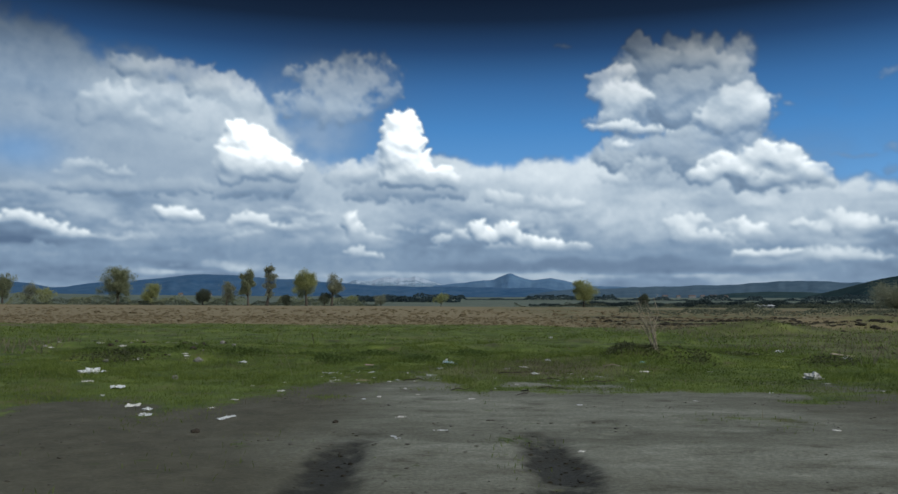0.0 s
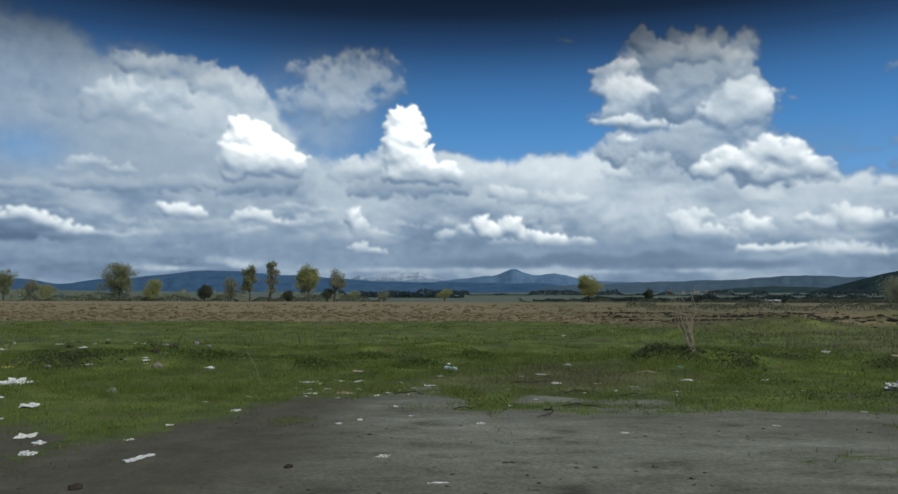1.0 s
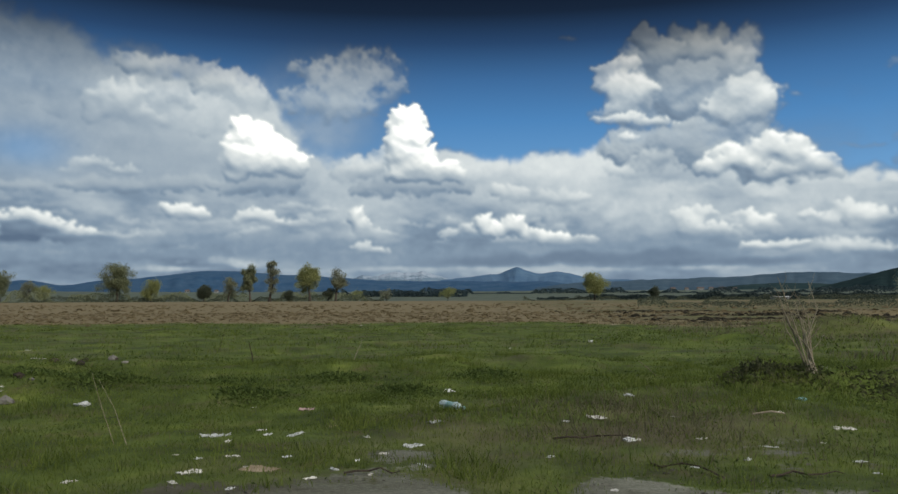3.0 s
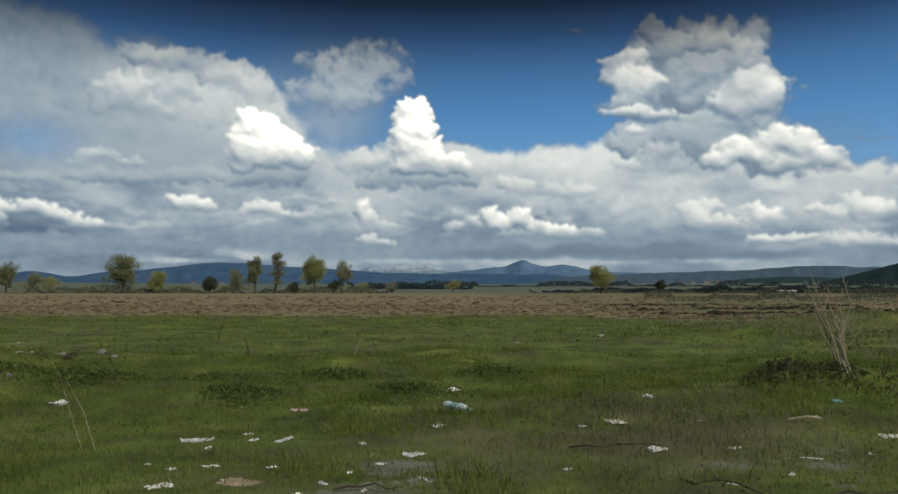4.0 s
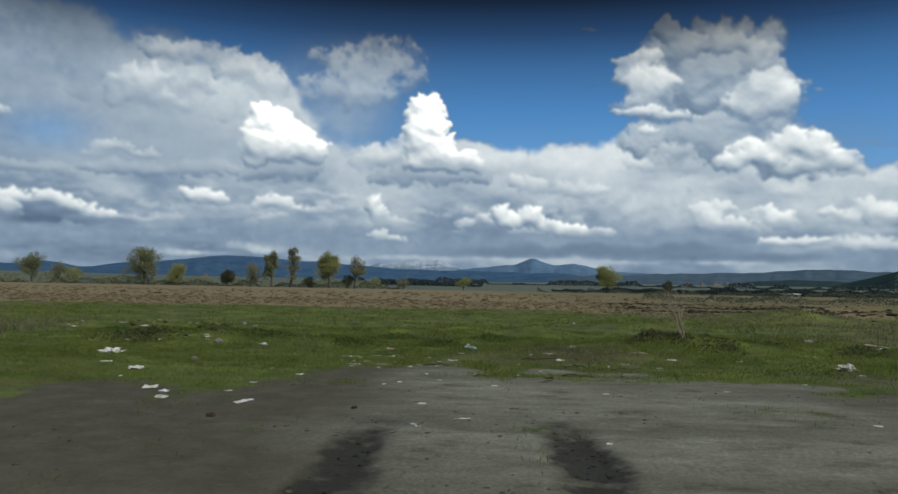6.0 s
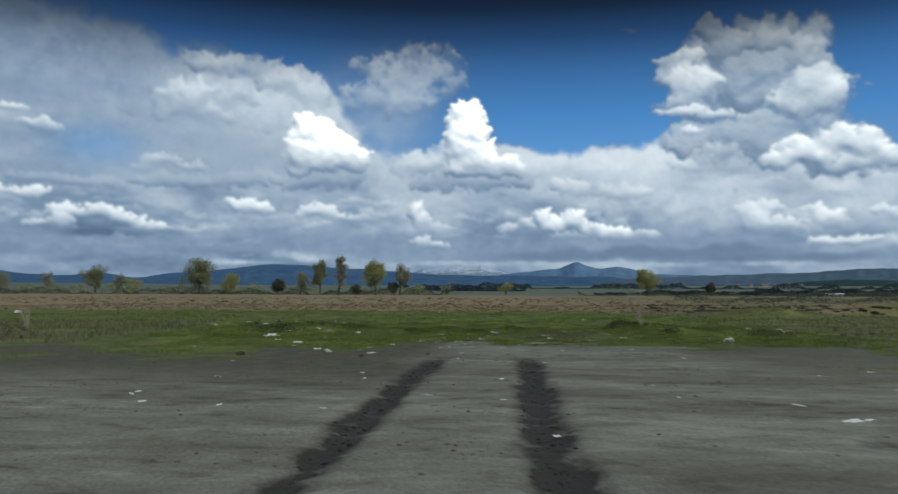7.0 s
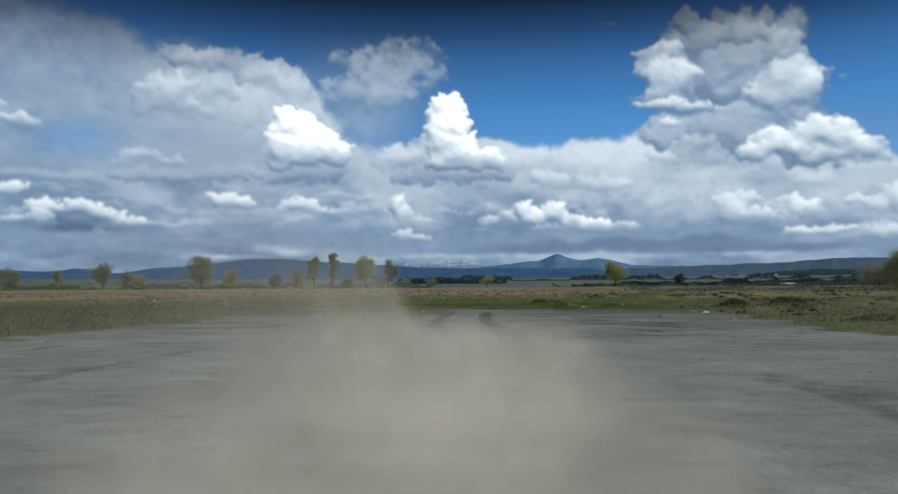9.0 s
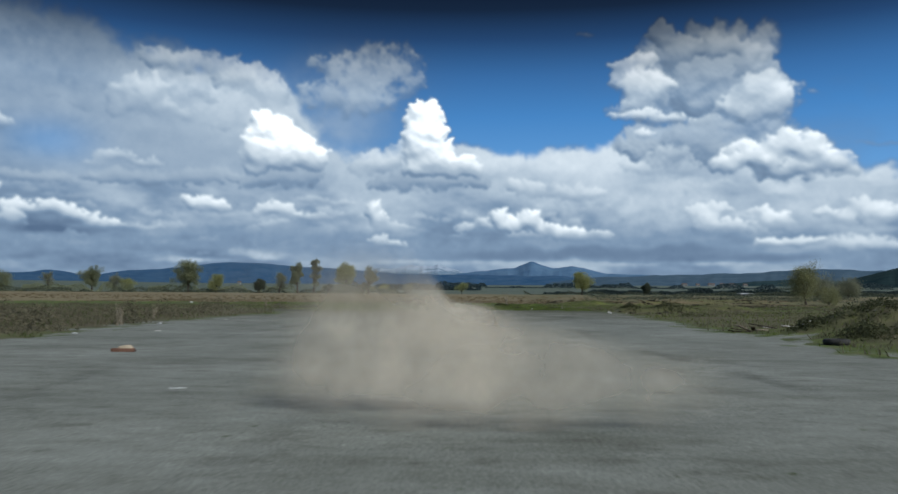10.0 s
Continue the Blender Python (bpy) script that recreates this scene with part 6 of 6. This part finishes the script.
# ---- dust stirred up behind the wheels: a cloud of fine grains ----
def dust_material():
    m = bpy.data.materials.new("drifting_dust")
    m.use_nodes = True
    tree = m.node_tree
    tree.nodes.remove(tree.nodes["Principled BSDF"])
    wisps = noise_node(tree, 1.6, 5.0, 0.55)
    colour = ramp(tree, wisps, [(0.3, (0.62, 0.555, 0.455)), (0.7, (0.72, 0.65, 0.54))])
    face, back = node(tree, "ShaderNodeBsdfDiffuse"), node(tree, "ShaderNodeBsdfTranslucent")
    tree.links.new(colour, face.inputs["Color"])
    tree.links.new(colour, back.inputs["Color"])
    grains = node(tree, "ShaderNodeMixShader", Fac=0.5)
    tree.links.new(face.outputs[0], grains.inputs[1])
    tree.links.new(back.outputs[0], grains.inputs[2])
    clear = node(tree, "ShaderNodeBsdfTransparent")
    mix = node(tree, "ShaderNodeMixShader")
    tree.links.new(sums(tree, "MULTIPLY", field(tree, "haze"), sums(tree, "ADD", sums(tree, "MULTIPLY", wisps, 0.9), 0.55), True), mix.inputs[0])
    tree.links.new(clear.outputs[0], mix.inputs[1])
    tree.links.new(grains.outputs[0], mix.inputs[2])
    tree.links.new(mix.outputs[0], tree.nodes["Material Output"].inputs["Surface"])
    return m


def build_dust():
    """Billows of fine dust: curling translucent layers, thick in the middle and thinning out on all sides."""
    cloud = tagged(new("dust_cloud"), "pale tan cloud of fine dust over gravel", "dust")
    mat = dust_material()
    # along the track: place, middle, half width, height, density
    for n, (y0, mid, half, tall, thick) in enumerate((
            (-26.6, 0.35, 1.5, 1.0, 0.26), (-31.2, 0.1, 1.0, 1.6, 0.72), (-32.4, 0.4, 0.9, 0.95, 0.50), (-34.6, 0.25, 1.15, 1.7, 0.52), (-37.0, -0.05, 0.75, 1.6, 0.76),
            (-38.2, 0.3, 0.8, 1.0, 0.56), (-40.4, 0.85, 0.8, 0.95, 0.42), (-45.3, -0.15, 1.25, 1.85, 0.74), (-46.2, 0.75, 1.4, 1.0, 0.58))):
        x, z = np.meshgrid(np.linspace(mid - 2.4 * half, mid + 2.4 * half, 110), np.linspace(0, 1.3 * tall, 70))
        y = y0 + 0.3 * (fbm(x, z, 1.4, 3, 200 + n) - 0.5) + 0.12 * z
        top = tall * (0.65 + 0.5 * fbm(x, 0 * x + n, 0.6, 4, 210 + n))
        puff = 0.5 + 1.0 * fbm(x, z, 0.45, 4, 220 + n)
        off = np.abs(x - mid - 0.25 * z * (0.5 if n % 2 else -0.5)) / half + 0.9 * (fbm(x, z, 0.5, 4, 230 + n) - 0.5)
        density = thick * puff * np.exp(-np.maximum(off, 0) ** 3) * smooth(1.2, 0.45, z / top) * smooth(2.3, 1.6, np.abs(x - mid) / half) * (1 - 0.25 * smooth(0.8, 1.2, z)) * smooth(-0.08, 0.42, z + 0.3 * (fbm(x, z, 0.5, 3, 240 + n) - 0.5))
        # a low saddle where the vehicle itself has driven out of its dust
        lane = x - np.interp(-y0, [26, 30.5, 36.8, 44, 53], [0.18, 0.2, 0.48, 0.6, 0.32])
        brim = np.where(lane < 0, 1.05 + 0.72 * smooth(0.12, 0.75, -lane), 1.05 - 0.25 * smooth(0.2, 2.0, lane))
        density = np.where(z < brim, density * smooth(brim, brim - 0.25, z), 0)
        quads = grid_faces(*x.shape)
        solid = density.ravel()[quads].max(1) > 0.002
        me = mesh_of("billow", np.stack([x - 0.2, y + 33, z - 0.03], -1).reshape(-1, 3), quads[solid], {"haze": density})
        me.materials.append(mat)
        child("billow", me, cloud)
    cloud.location = (0.2, -33, 0)


build_dust()


# ---- scrub on the earth mounds and withered bushes beside the lot ----
def clump(label, x, y, wide, high, count, mat, seed):
    rng = np.random.RandomState(seed)
    p = rng.normal(0, 0.42, (count, 2)) * wide
    z = ground_height(x + p[:, 0], y + p[:, 1]) + high * rng.uniform(0, 1, count) * np.exp(-(p[:, 0] ** 2 + p[:, 1] ** 2) / (0.7 * wide * wide))
    v, f = leaf_quads(np.stack([p[:, 0], p[:, 1], z - lie(x, y)], -1), 0.035 if high > 0.25 else 0.019, rng, 1.8)
    bush = tagged(new("weed_clump"), label, "weeds", "weed clumps")
    bush.location = (x, y, lie(x, y))
    me = mesh_of("leaves", v, f, shade=False)
    me.materials.append(mat)
    child("leaves", me, bush)


for k, (x, y, wide, high, count) in enumerate(((12.4, -30.6, 1.6, 0.3, 1500), (10.6, -33.0, 0.9, 0.35, 900), (11.6, -1.4, 0.8, 0.26, 800), (14.2, -0.8, 1.5, 0.28, 1200), (10.4, -30.2, 0.7, 0.28, 600),
                                               (3.75, 9.55, 0.5, 0.15, 600), (4.3, 9.45, 0.4, 0.12, 300), (5.1, 9.2, 0.6, 0.14, 500), (6.6, 11.0, 0.9, 0.14, 600), (8.0, 9.4, 0.8, 0.14, 500), (-6.5, 9.5, 1.0, 0.14, 1000), (13.8, 27.0, 1.4, 0.15, 400), (12.6, -12.0, 1.2, 0.25, 700))):
    clump("dark green weeds growing over an earth mound" if high > 0.25 else "low dark weeds clumped in the grass", x, y, wide, high, count, SCRUB, 500 + k)
for k, (x, y, wide) in enumerate(((-6.4, 10.3, 0.8), (-5.3, 10.6, 0.7), (-4.2, 10.4, 0.8), (-3.0, 11.2, 0.6), (-1.4, 11.5, 0.7), (0.7, 11.9, 0.6), (-7.8, 11.8, 0.9), (-0.4, 10.2, 0.5), (-2.2, 9.6, 0.5))):
    clump("low dark green herbs clumped in the grass", x, y, wide, 0.13, int(1300 * wide), HERB, 520 + k)
for k, (x, y, wide, high, count) in enumerate(((-11.5, -24.0, 0.8, 0.9, 500), (-12.5, -18.0, 1.0, 0.8, 600), (-13.5, -9.0, 1.0, 0.9, 600), (-11.8, -30.0, 0.9, 0.8, 600), (-15.0, -26.0, 1.2, 0.9, 700),
                                               (-16.0, 2.0, 1.2, 0.8, 700), (-12.6, 6.0, 1.0, 0.5, 500), (16.0, -20.0, 1.2, 0.7, 600), (13.0, -38.0, 1.0, 0.7, 600))):
    clump("withered brown weeds in a twiggy clump", x, y, wide, high, count, WEED, 540 + k)
for x, y, turn, k in ((-11.2, -25.4, 1.0, 0.75), (-11.0, -26.3, 2.4, 0.6), (-14.6, 10.2, 0.5, 0.9), (-12.2, -20.0, 4.0, 0.6), (8.6, 8.9, 2.2, 0.35)):
    copy_thing(weed, Matrix.Translation((x, y, lie(x, y) - 0.03)) @ Matrix.Rotation(turn, 4, "Z") @ Matrix.Diagonal((k, k, k, 1)))
